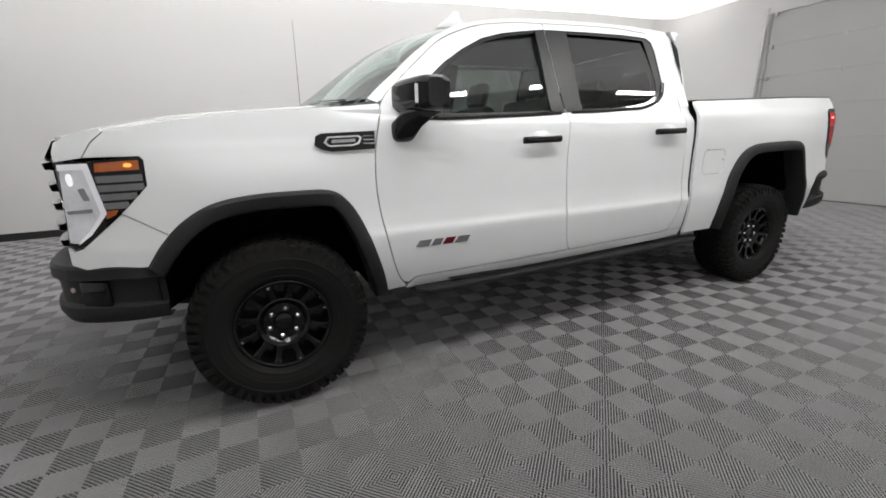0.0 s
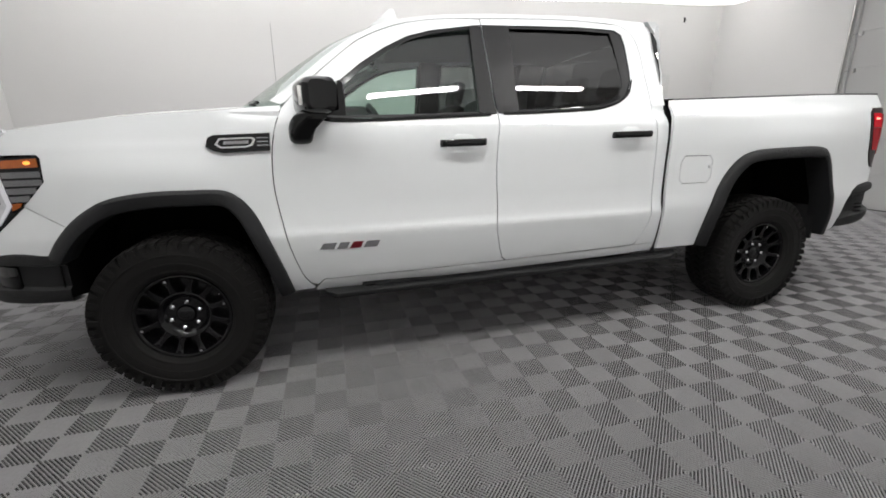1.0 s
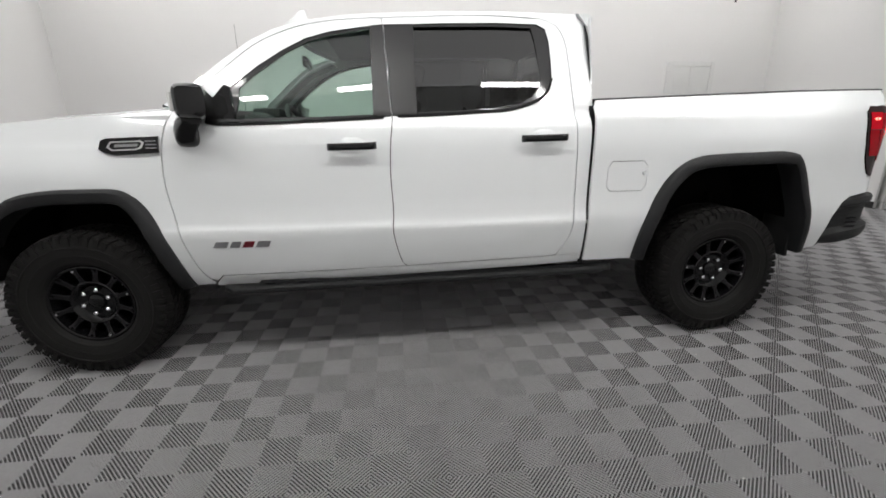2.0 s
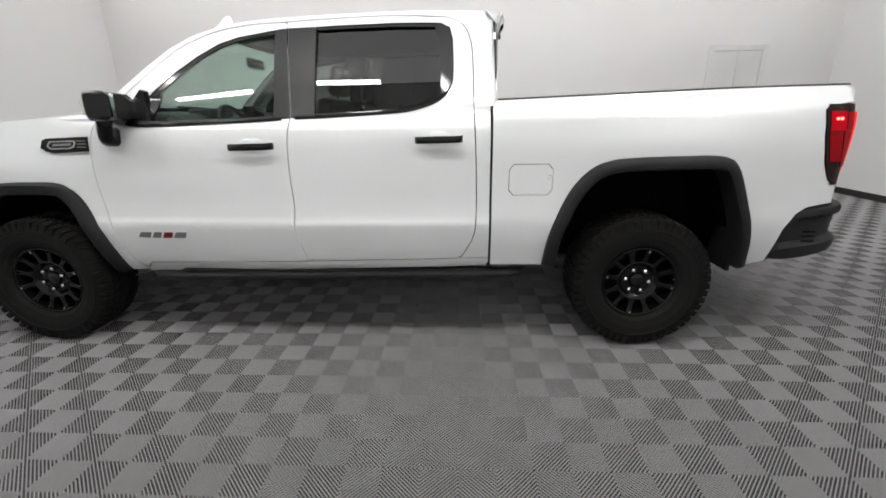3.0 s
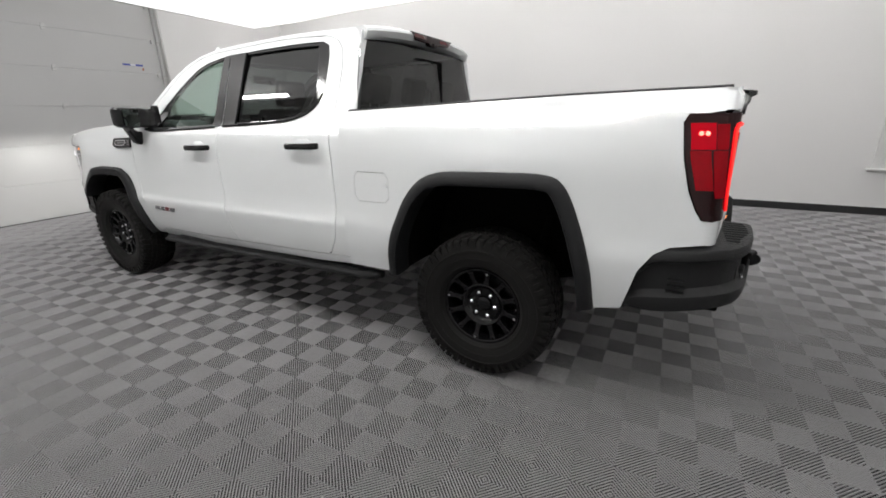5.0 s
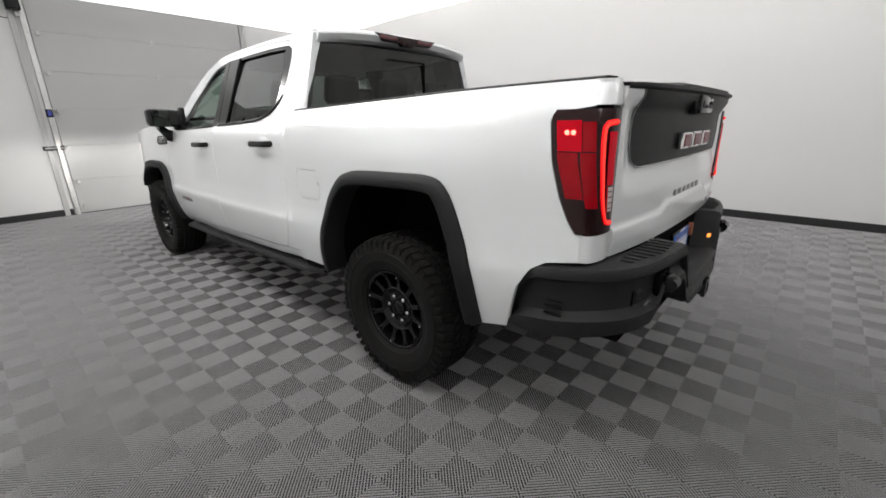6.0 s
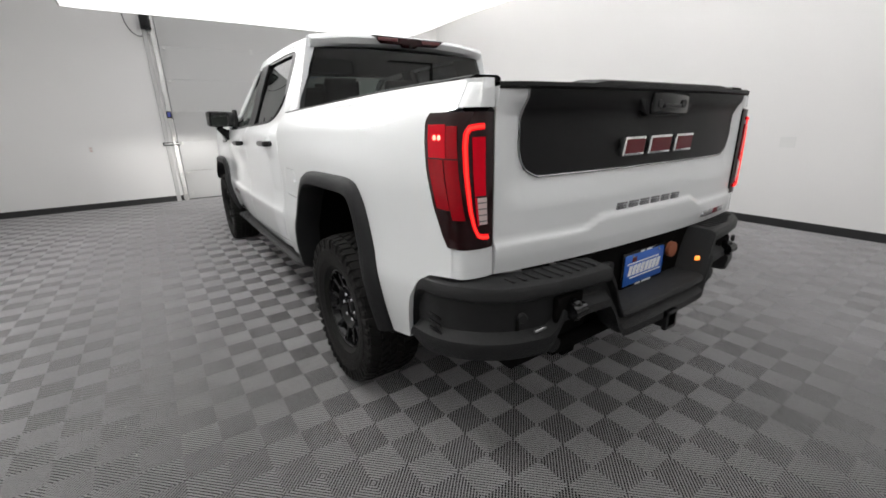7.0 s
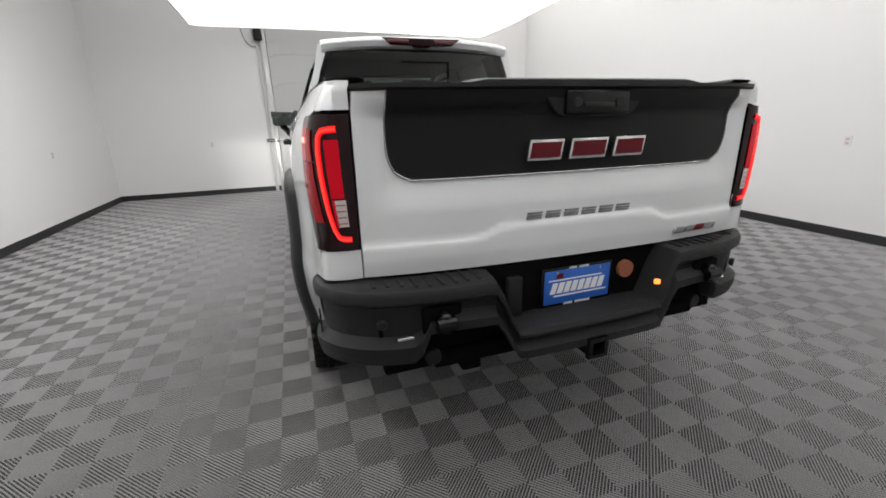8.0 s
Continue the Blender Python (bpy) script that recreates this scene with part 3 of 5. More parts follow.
def build_side(s):
    """Skins of one side: s = 1 for the driver's, -1 for the passenger's."""
    G = 0.0028
    cut_f = curve(CUT[:9], 30)
    cut_r = curve(CUT[8:], 20)
    fseam, mseam, rseam = curve(FSEAM, 26), curve(MSEAM, 30), curve(RSEAM, 30)
    # front fender
    top = [(0.562, 1.436), (0.35, 1.415), (0.1, 1.398), (-0.15, 1.380), (-0.35, 1.355), (-0.45, 1.338), (-0.55, 1.315), (-0.592, 1.282), (-0.632, 1.2245)]
    arch = curve(ARCH_F, 40)
    fen = [(-0.389, 0.8985)] + [p for p in arch if p[0] > -0.386] + [(0.640, 0.475)] + shift(fseam, -G) + top + [(-0.445, 1.2245), (-0.432, 1.210), (-0.4355, 1.108), (-0.515, 1.0275), (-0.543, 1.003)]
    fender = sheet("front_fender", fen, side, PAINT, truck, sign=s)
    corner = [p for p in arch if p[0] <= -0.394] + [(-0.391, 0.8955), (-0.5445, 0.9985), (-0.700, 0.868), (-0.735, 0.858), (-0.752, 0.876), (-0.752, 0.805), (-0.700, 0.780)]
    sheet("fender_corner", corner, side, PAINT, truck, sign=s, step=0.025)
    sheet("headlamp_brow", [(-0.6365, 1.2235), (-0.5965, 1.284), (-0.554, 1.3185), (-0.56, 1.332), (-0.66, 1.310), (-0.715, 1.282), (-0.728, 1.245), (-0.728, 1.211)], side, PAINT, truck, sign=s, step=0.025)
    # doors
    fo = [(0.700, 0.534), (1.742, 0.552)] + shift(mseam[1:], -G) + [(x, z - G) for x, z in cut_f[::-1][1:]] + [(x + G, z) for x, z in fseam[::-1]][1:-1] + [(0.662, 0.50)]
    hole_f = [(0.745, 1.372), (0.867, 1.360), (1.33, 1.373), (1.691, 1.389), (1.682, 1.55), (1.667, 1.75), (1.661, 1.876), (1.573, 1.868), (1.375, 1.842), (1.243, 1.808), (1.112, 1.744), (0.982, 1.662), (0.853, 1.560), (0.774, 1.480), (0.725, 1.41)]
    front_door = sheet("front_door", fo, side, PAINT, truck, holes=[hole_f], sign=s)
    ro = [(1.755, 0.552), (2.640, 0.572)] + shift(rseam[1:], -G) + [(x, z - G) for x, z in cut_r[::-1][1:]] + [(x + G, z) for x, z in mseam[::-1]][1:-1]
    hole_r = [(1.708, 1.391)] + [p for p in WIN if p[0] > 1.73 and p[1] < 1.7] + [p for p in WIN if p[0] > 1.73 and p[1] > 1.7] + [(1.676, 1.877), (1.683, 1.75), (1.698, 1.55)]
    rear_door = sheet("rear_door", ro, side, PAINT, truck, holes=[hole_r], sign=s)
    # black window surrounds and panes
    def ring(name, hole, parent, glass_poly):
        sheet(name, hole, out(-0.006), GLOSS, parent, "gloss black window surround", holes=[glass_poly], sign=s, step=0.02)
    gf = [(0.880, 1.385), (1.33, 1.393), (1.600, 1.402), (1.598, 1.855), (1.540, 1.848), (1.375, 1.822), (1.26, 1.790), (1.146, 1.735), (0.983, 1.626), (0.885, 1.545)]
    gr = [(1.835, 1.412), (2.10, 1.420), (2.296, 1.436), (2.420, 1.458), (2.500, 1.495), (2.545, 1.545), (2.552, 1.60), (2.530, 1.80), (2.515, 1.872), (2.30, 1.877), (1.98, 1.872), (1.835, 1.868)]
    ring("window_surround", hole_f, front_door, gf)
    ring("window_surround", hole_r, rear_door, gr)
    sheet("window_glass", gf, pane(-0.021), GLASS_FRONT, front_door, "lightly tinted green window glass", sign=s, fold=(0, 0.004, 0))
    sheet("window_glass", gr, pane(-0.016), GLASS_DARK, rear_door, "dark privacy window glass", sign=s, fold=(0, 0.004, 0))
    # black covers either side of the door joint
    sheet("pillar_cover", [(1.598, 1.400), (1.697, 1.391), (1.6865, 1.55), (1.6715, 1.75), (1.667, 1.879), (1.598, 1.872)], out(0.003), PILLAR_BLACK, front_door, "satin black pillar cover", sign=s, step=0.03, fold=(0, 0.012, 0))
    sheet("pillar_cover", [(1.7035, 1.391), (1.836, 1.398), (1.836, 1.884), (1.673, 1.879), (1.6785, 1.75), (1.6935, 1.55)], out(0.003), PILLAR_BLACK, rear_door, "satin black pillar cover", sign=s, step=0.03, fold=(0, 0.012, 0))
    # belt strip along the bottom of the windows
    for pr, pts in ((front_door, [(0.745, 1.366), (0.867, 1.355), (1.33, 1.368), (1.655, 1.382)]), (rear_door, [(1.73, 1.386), (1.976, 1.394), (2.296, 1.411), (2.422, 1.431), (2.517, 1.463), (2.585, 1.512), (2.618, 1.58)])):
        pts = curve(pts, 30)
        bm = loft([[(x, -half(x, z) - 0.002, z - 0.005) for x, z in pts], [(x, -half(x, z) - 0.009, z) for x, z in pts], [(x, -half(x, z) - 0.009, z + 0.010) for x, z in pts], [(x, -half(x, z) + 0.004, z + 0.016) for x, z in pts]])
        part("belt_moulding", flipped(bm, s), GLOSS, pr, "gloss black belt moulding")
    # handles
    for pr, x0, x1, z in ((front_door, 1.352, 1.610, 1.240), (rear_door, 2.408, 2.672, 1.268)):
        y = -half((x0 + x1) / 2, z)
        pts = [(x0, y - 0.012, z - 0.002), (x0 + 0.02, y - 0.040, z - 0.001), (x0 + 0.06, y - 0.048, z), (x1 - 0.06, y - 0.048, z + 0.002), (x1 - 0.02, y - 0.040, z + 0.003), (x1, y - 0.012, z + 0.004)]
        rows = []
        for px, py, pz in spline(pts, 18):
            rows.append([(px, py + 0.011 * math.cos(a), pz + 0.019 * math.sin(a)) for a in np.linspace(0, 2 * math.pi, 12, endpoint=False)])
        bm = loft(rows, closed=True, caps=True)
        hd = part("door_handle", flipped(bm, s), GLOSS, pr, "gloss black pull handle")
        cx = (x0 + x1) / 2
        cup = [(cx - 0.060, z - 0.034), (cx + 0.060, z - 0.034), (cx + 0.078, z - 0.014), (cx + 0.070, z + 0.024), (cx + 0.034, z + 0.046), (cx - 0.034, z + 0.046), (cx - 0.070, z + 0.024), (cx - 0.078, z - 0.014)]
        sheet("handle_cup", cup, lambda x, zz: (x, -half(x, zz) - 0.0015 - 0.012 * max(0.0, 1 - ((x - cx) / 0.08) ** 2) * max(0.0, 1 - ((zz - z - 0.006) / 0.045) ** 2), zz), PAINT, pr, sign=s, step=0.012, fold=(0, 0.003, 0))
    # rocker below the doors, cab corner and roof rail
    rk = [(0.650, 0.462), (2.826, 0.515), (2.826, 0.566), (2.645, 0.566), (1.750, 0.546), (0.700, 0.528), (0.655, 0.48)]
    sheet("rocker_panel", rk, side, PAINT, truck, sign=s)
    cc = [(2.648, 0.570), (2.826, 0.570), (2.826, 1.45), (2.815, 1.50), (2.815, 1.70), (2.812, 1.90), (2.800, 1.957)] + [(2.70, 1.958), (2.30, 1.962), (1.80, 1.948), (1.45, 1.929)] + PILLAR[::-1] + [(0.562, 1.442)] + [(x, z + G) for x, z in cut_f[1:]] + [(x, z + G) for x, z in cut_r[1:]] + [(x + G, z) for x, z in rseam[::-1][1:]]
    sheet("cab_frame", cc, side, PAINT, truck, sign=s)
    # fender vent badge
    vb = [(0.225, 1.245), (0.235, 1.285), (0.26, 1.297), (0.510, 1.305), (0.505, 1.222), (0.30, 1.214), (0.255, 1.225)]
    badge = sheet("fender_badge", vb, out(0.012), GLOSS, fender, "gloss black fender vent badge", sign=s, step=0.02)
    sheet("badge_rim", [(0.265, 1.254), (0.285, 1.282), (0.43, 1.286), (0.445, 1.275), (0.43, 1.247), (0.40, 1.238), (0.29, 1.236)], out(0.016), CHROME, badge, "chrome badge outline", sign=s, step=0.02,
          holes=[[(0.277, 1.256), (0.290, 1.275), (0.425, 1.279), (0.433, 1.272), (0.422, 1.253), (0.398, 1.245), (0.294, 1.243)]], fold=(0, 0.005, 0))
    sheet("badge_bar", [(0.30, 1.252), (0.305, 1.268), (0.415, 1.271), (0.412, 1.256)], out(0.0165), REFLECTOR, badge, sign=s, step=0.02, fold=(0, 0.005, 0))
    for z in (1.245, 1.262, 1.279):
        sheet("vent_slat", [(0.45, z), (0.45, z + 0.006), (0.502, z + 0.006), (0.502, z)], out(0.017), REFLECTOR, badge, sign=s, step=0.02, fold=(0, 0.006, 0))
    # door badge: slanted plain bars
    x = 0.690
    for k, (w, mt) in enumerate(((0.085, REFLECTOR), (0.065, REFLECTOR), (0.070, RED), (0.085, REFLECTOR))):
        z0, z1 = 0.706, 0.742
        sheet("badge_bar", [(x, z0 + 0.004 * (k == 0)), (x + w - 0.012, z0), (x + w + 0.006, z1), (x + 0.022, z1)], out(0.004), mt, front_door, "dark chrome badge bar" if mt is REFLECTOR else "red badge bar", sign=s, step=0.02, fold=(0, 0.005, 0))
        x += w + 0.002
    # bed side
    archr = curve(ARCH_R, 44)
    bo = [(2.838, 0.53)] + archr + [(4.455, 0.55), (4.505, 0.75), (4.56, 0.835), (4.62, 0.872), (4.742, 0.893), (4.742, 0.992), (4.72, 0.995), (4.690, 1.04), (4.655, 1.12), (4.620, 1.25), (4.600, 1.395), (4.625, 1.418), (4.742, 1.435),
          (4.742, 1.50), (4.735, 1.521), (4.12, 1.512), (3.53, 1.492), (2.856, 1.468), (2.838, 1.43)]
    bo = [(x + (0.05 if s < 0 and x > 4.59 else 0.0), z) for x, z in bo]
    bed = sheet("bed_side", bo, side, PAINT, truck, holes=[[(2.955, 0.955), (3.15, 0.955), (3.178, 0.985), (3.178, 1.10), (3.150, 1.132), (2.955, 1.132), (2.930, 1.10), (2.930, 0.985)]], sign=s)
    fdoor = sheet("fuel_door", [(2.957, 0.9585), (3.148, 0.9585), (3.1745, 0.987), (3.1745, 1.098), (3.148, 1.1285), (2.957, 1.1285), (2.9335, 1.098), (2.9335, 0.987)], side, PAINT, bed, sign=s)
    part("tab", flipped(moved(lathe([(0.0, -0.010), (0.009, -0.010), (0.012, -0.004), (0.012, 0.0)], 16), Matrix.Translation((3.158, -half(3.158, 1.06), 1.06))), s), PAINT, fdoor)
    # dark sheet standing in for the shade between cab and bed
    part("gap_backing", flipped(loft([[(2.815, -0.948, 0.50), (2.815, -0.948, 1.0), (2.815, -0.940, 1.30), (2.822, -0.90, 1.44)], [(2.850, -0.948, 0.50), (2.850, -0.948, 1.0), (2.850, -0.940, 1.30), (2.852, -0.90, 1.44)]]), s), FLARE, bed, "dark sheet between cab and bed, for the gap's shade")
    cap = [(2.875, 1.4705), (3.53, 1.493), (4.12, 1.513), (4.755 if s > 0 else 4.805, 1.524)]
    rows = []
    for x, z in evenly(cap, 20):
        y = -half(x, z)
        rows.append([(x, y - 0.001, z - 0.003), (x, y - 0.002, z + 0.003), (x, y + 0.012, z + 0.008), (x, y + 0.10, z + 0.010), (x, y + 0.115, z + 0.002), (x, y + 0.115, z - 0.05)])
    part("rail_cap", flipped(loft(rows), s), TRIM, bed, "black plastic bed rail cap")
    # wheel arch flares
    for arch_pts, drop, inner in ((ARCH_F, 0.062, 1), (ARCH_R, 0.060, 1)):
        o = np.array(curve(arch_pts, 60))
        ctr = o.mean(0) - (0, 0.35)
        d = np.gradient(o, axis=0)
        nrm = np.stack([d[:, 1], -d[:, 0]], 1)
        nrm /= np.linalg.norm(nrm, axis=1)[:, None]
        if np.sum(nrm * (ctr - o)) < 0:
            nrm = -nrm
        rr = []
        for off, yo in ((-0.006, 0.0), (-0.004, 0.018), (0.010, 0.034), (drop * 0.75, 0.046), (drop, 0.042), (drop + 0.006, 0.028), (drop + 0.004, -0.10)):
            q = o + nrm * off
            rr.append([(x, -half(x, z) - yo, z) for (x, z), (xo, zo) in zip(q, o)])
        part("wheel_flare", flipped(loft(rr), s), FLARE, truck, "dark grey plastic wheel arch flare")
        # liner
        q = o + nrm * (drop - 0.01)
        wl = [[(x, -0.93, z) for x, z in q], [(x, -0.45, z) for x, z in q]]
        bm = loft(wl)
        face = prism([(x, z) for x, z in q], "y", -0.46, -0.45)
        part("wheel_liner", flipped(join(bm, face), s), DARK, truck, "black wheel well liner")
    return front_door, rear_door, bed


sides = [build_side(1), build_side(-1)]

# roof, hood, windshield, rear glass
def roof_z(x, y):
    edge = cab_top(x)
    return edge + 0.035 * (1 - (abs(y) / 0.72) ** 2.4)


cab_top = hermite([1.20, 1.45, 1.80, 2.30, 2.70, 2.92], [1.893, 1.926, 1.946, 1.960, 1.957, 1.945])


def edge_y(x):
    return half(x, cab_top(x)) - 0.002


roof_outline = [(1.24 - 0.14 * (1 - (y / edge_y(1.24)) ** 2), y) for y in np.linspace(-edge_y(1.24), edge_y(1.24), 20)] + [(x, edge_y(x)) for x in np.linspace(1.3, 2.80, 20)] + [(2.885, 0.66), (2.905, 0.55), (2.915, 0.0), (2.905, -0.55), (2.885, -0.66)] + [(x, -edge_y(x)) for x in np.linspace(2.80, 1.3, 20)]
roof = sheet("roof", roof_outline, lambda x, y: (x, y, roof_z(x, y)), PAINT, truck, step=0.06, fold=(0, 0, -0.03))
for s in (1, -1):
    part("roof_ditch", flipped(loft([[(x, -(edge_y(x) - 0.045), roof_z(x, edge_y(x) - 0.045) + 0.003) for x in np.linspace(1.28, 2.78, 20)], [(x, -(edge_y(x) - 0.062), roof_z(x, edge_y(x) - 0.062) + 0.006) for x in np.linspace(1.28, 2.78, 20)],
                            [(x, -(edge_y(x) - 0.080), roof_z(x, edge_y(x) - 0.080) + 0.003) for x in np.linspace(1.28, 2.78, 20)]]), s), PAINT, roof)
fin = [(1.06, 1.895), (1.27, 1.925), (1.228, 1.950), (1.216, 1.998), (1.184, 1.996), (1.142, 1.955)]
bmf = prism(fin, "y", -0.498, -0.470, 0.004)
part("fin_antenna", bmf, PAINT, roof, "white roof fin antenna")
# raised rear lip with the high stop lamp
rows = []
for y in np.linspace(-0.715, 0.715, 30):
    k = (abs(y) / 0.715) ** 4
    zt = roof_z(2.86, y) + 0.004
    rows.append([(2.80, y, zt + 0.002), (2.90 - 0.04 * k, y, zt + 0.002), (2.935 - 0.05 * k, y, zt - 0.012), (2.940 - 0.05 * k, y, zt - 0.028), (2.915 - 0.04 * k, y, zt - 0.062), (2.87, y, zt - 0.075)])
lip = part("roof_lip", loft(rows, closed=True, caps=True), PAINT, truck)
sl = part("high_stop_lamp", prism([(-0.30, 1.978), (0.30, 1.978), (0.235, 1.930), (0.07, 1.928), (0.05, 1.912), (-0.05, 1.912), (-0.07, 1.928), (-0.235, 1.930)], "x", 2.905, 2.943, 0.006), SMOKE, truck, "dark red high mounted stop lamp")
part("cargo_lamp", block(2.938, 2.946, -0.26, -0.10, 1.944, 1.968, 0.003), PINK_LENS, sl)
part("cargo_lamp", block(2.938, 2.946, 0.10, 0.26, 1.944, 1.968, 0.003), PINK_LENS, sl)
part("camera_eye", rod((2.93, 0, 1.924), (2.950, 0, 1.920), 0.012, 14), GLOSS, sl)

def rear_glass(y, z):
    return (2.885 - 0.05 * (z - 1.45) - 0.010 * (abs(y) / 0.75) ** 3, y, z)


rg = [(-0.845, 1.44), (0.845, 1.44), (0.80, 1.64), (0.745, 1.84), (0.70, 1.895), (-0.70, 1.895), (-0.745, 1.84), (-0.80, 1.64)]
back = sheet("rear_window", rg, rear_glass, GLASS_REAR, truck, "dark privacy rear window with sliding pane", step=0.05, fold=(-0.01, 0, 0))
for a, b, c, d in ((-0.145, 0.228, 1.822, 1.829), (0.221, 0.228, 1.46, 1.822)):
    part("slider_seam", block(2.868, 2.888, a, b, c, d), DARK, back)
part("window_band", prism([(-0.86, 1.42), (0.86, 1.42), (0.86, 1.44), (-0.86, 1.44)], "x", 2.86, 2.89), GLOSS, back)
for s in (1, -1):
    rows = []
    for z in np.linspace(1.40, 1.93, 14):
        yi = 0.845 - (z - 1.44) * 0.245
        h = half(2.815, z)
        rows.append([(2.785, -h + 0.003, z), (2.814, -h + 0.0012, z), (2.842, -h + 0.006, z), (2.860, -h + 0.022, z), (2.868, -max(yi, 0) - 0.012, z), (2.862, -yi + 0.03, z)])
    part("cab_rear_pillar", flipped(loft(rows), s), PAINT, truck)
part("cab_back", block(2.80, 2.83, -0.87, 0.87, 0.50, 1.45), DARK, truck, "dark cab back wall")

hood_top = hermite([-0.92, -0.80, -0.60, -0.30, 0.10, 0.40, 0.62], [1.255, 1.320, 1.372, 1.410, 1.440, 1.458, 1.462])
def hood_z(x, y):
    a = abs(y)
    z = hood_top(x) - 0.050 * (a / 0.9) ** 3 + 0.012 * ramp(0.52, 0.42, a) * ramp(-0.7, -0.3, x)
    return z


def hood_edge(x):
    return (half(x, 1.37) - 0.010)


nf = [(-0.865 + 0.165 * (abs(y) / 0.86) ** 2.6, y) for y in np.linspace(-0.86, 0.86, 25)]
hood_outline = nf + [(x, hood_edge(x)) for x in np.linspace(-0.66, 0.56, 20)] + [(0.52 - 0.24 * (1 - (y / 0.9) ** 2), y) for y in np.linspace(0.84, -0.84, 19)] + [(x, -hood_edge(x)) for x in np.linspace(0.56, -0.66, 20)]
sheet("hood", hood_outline, lambda x, y: (x, y, hood_z(x, y)), PAINT, truck, step=0.06, fold=(0, 0, -0.03))
part("cowl", loft([[(x0 - 0.24 * (1 - (y / 0.9) ** 2), y, z) for y in np.linspace(-0.86, 0.86, 13)] for x0, z in ((0.48, 1.425), (0.60, 1.435), (0.72, 1.47))]), TRIM, truck, "black cowl grille")
for s in (1, -1):
    part("wiper", flipped(tube([(0.44, -0.70, 1.462), (0.36, -0.45, 1.475), (0.34, -0.15, 1.485)], 0.009, 6), s), TRIM, truck)
ws = []
for k, (x, z) in enumerate(evenly(PILLAR, 14)):
    u = k / 13
    w = half(x, z) - 0.003
    ws.append([(x - (0.26 - 0.115 * u) * (1 - (y / w) ** 2), y, z + 0.02 * (1 - (y / w) ** 2) * u) for y in np.linspace(-w, w, 25)])
part("windshield", loft(ws), GLASS_FRONT, truck, "clear windshield glass")
part("antenna_mast", join(rod((0.395, 0.80, 1.40), (0.405, 0.78, 2.185), 0.0022, 8, 0.0012), rod((0.395, 0.80, 1.38), (0.395, 0.80, 1.43), 0.012, 12, 0.006)), TRIM, truck, "thin black whip antenna")

# front face, a gently bowed plan
def face_x(y):
    return -0.905 + 0.17 * (abs(y) / 0.86) ** 2.4


# ---- front end ----
def headlamp(s):
    poly = [(-0.722, 1.206), (-0.62, 1.212), (-0.445, 1.220), (-0.437, 1.20), (-0.440, 1.11), (-0.52, 1.030), (-0.695, 0.880), (-0.732, 0.866), (-0.747, 0.885)]
    base = sheet("headlamp", poly, out(-0.012), GLOSS, truck, "lit headlamp with amber marker", sign=s, step=0.03)
    sheet("amber_lens", [(-0.605, 1.168), (-0.60, 1.202), (-0.452, 1.210), (-0.452, 1.172)], out(-0.006), AMBER, base, "amber marker lens", sign=s, step=0.03, fold=(0, 0.006, 0))
    sheet("amber_bulb", [(-0.490 + 0.014 * math.cos(a), 1.191 + 0.008 * math.sin(a)) for a in np.linspace(0, 2 * math.pi, 16, endpoint=False)], out(-0.003), AMBER_LIT, base, "lit amber marker", sign=s, step=0.01, fold=(0, 0.006, 0))
    sheet("lamp_dish", [(-0.743, 0.895), (-0.718, 1.200), (-0.625, 1.202), (-0.604, 1.00), (-0.665, 0.925), (-0.71, 0.89)], out(-0.006), LAMP_WHITE, base, "silvery white lamp dish", sign=s, step=0.03, fold=(0, 0.006, 0))
    sheet("daylight_strip", [(-0.722, 1.178), (-0.720, 1.201), (-0.622, 1.203), (-0.594, 1.005), (-0.662, 0.922), (-0.712, 0.886), (-0.700, 0.905), (-0.662, 0.942), (-0.613, 1.008), (-0.640, 1.180)], out(0.001), LAMP_STRIP, base, "white running lamp strip", sign=s, step=0.02, fold=(0, 0.008, 0))
    cell = [(-0.692 + 0.010 * math.cos(a), 1.142 + 0.024 * math.sin(a)) for a in np.linspace(0, 2 * math.pi, 20, endpoint=False)]
    sheet("lamp_cell", cell, out(0.0), LAMP_LIT, base, "bright projector cell", sign=s, step=0.02, fold=(0, 0.006, 0))
    sheet("lamp_shelf", [(-0.722, 1.010), (-0.726, 1.022), (-0.640, 1.028), (-0.640, 1.012)], out(0.002), REFLECTOR, base, "grey lamp shelf", sign=s, step=0.02, fold=(0, 0.008, 0))
    sheet("lamp_shelf", [(-0.66, 1.06), (-0.672, 1.105), (-0.652, 1.110), (-0.640, 1.06)], out(0.001), REFLECTOR, base, "grey lamp step", sign=s, step=0.02, fold=(0, 0.007, 0))
    for z in (1.155, 1.120, 1.085, 1.050):
        x1 = -0.452 - max(0.0, 1.115 - z) * 1.0
        sheet("lamp_fin", [(-0.604, z - 0.029), (-0.606, z - 0.003), (x1 + 0.006, z), (x1 + 0.006, z - 0.026)], out(-0.004), FIN, base, "dark smoky lamp fin", sign=s, step=0.03, fold=(0, 0.006, 0))
    sheet("amber_lens", [(-0.60, 0.982), (-0.598, 1.015), (-0.552, 1.018), (-0.565, 0.998)], out(-0.004), AMBER, base, "amber reflector", sign=s, step=0.03, fold=(0, 0.006, 0))


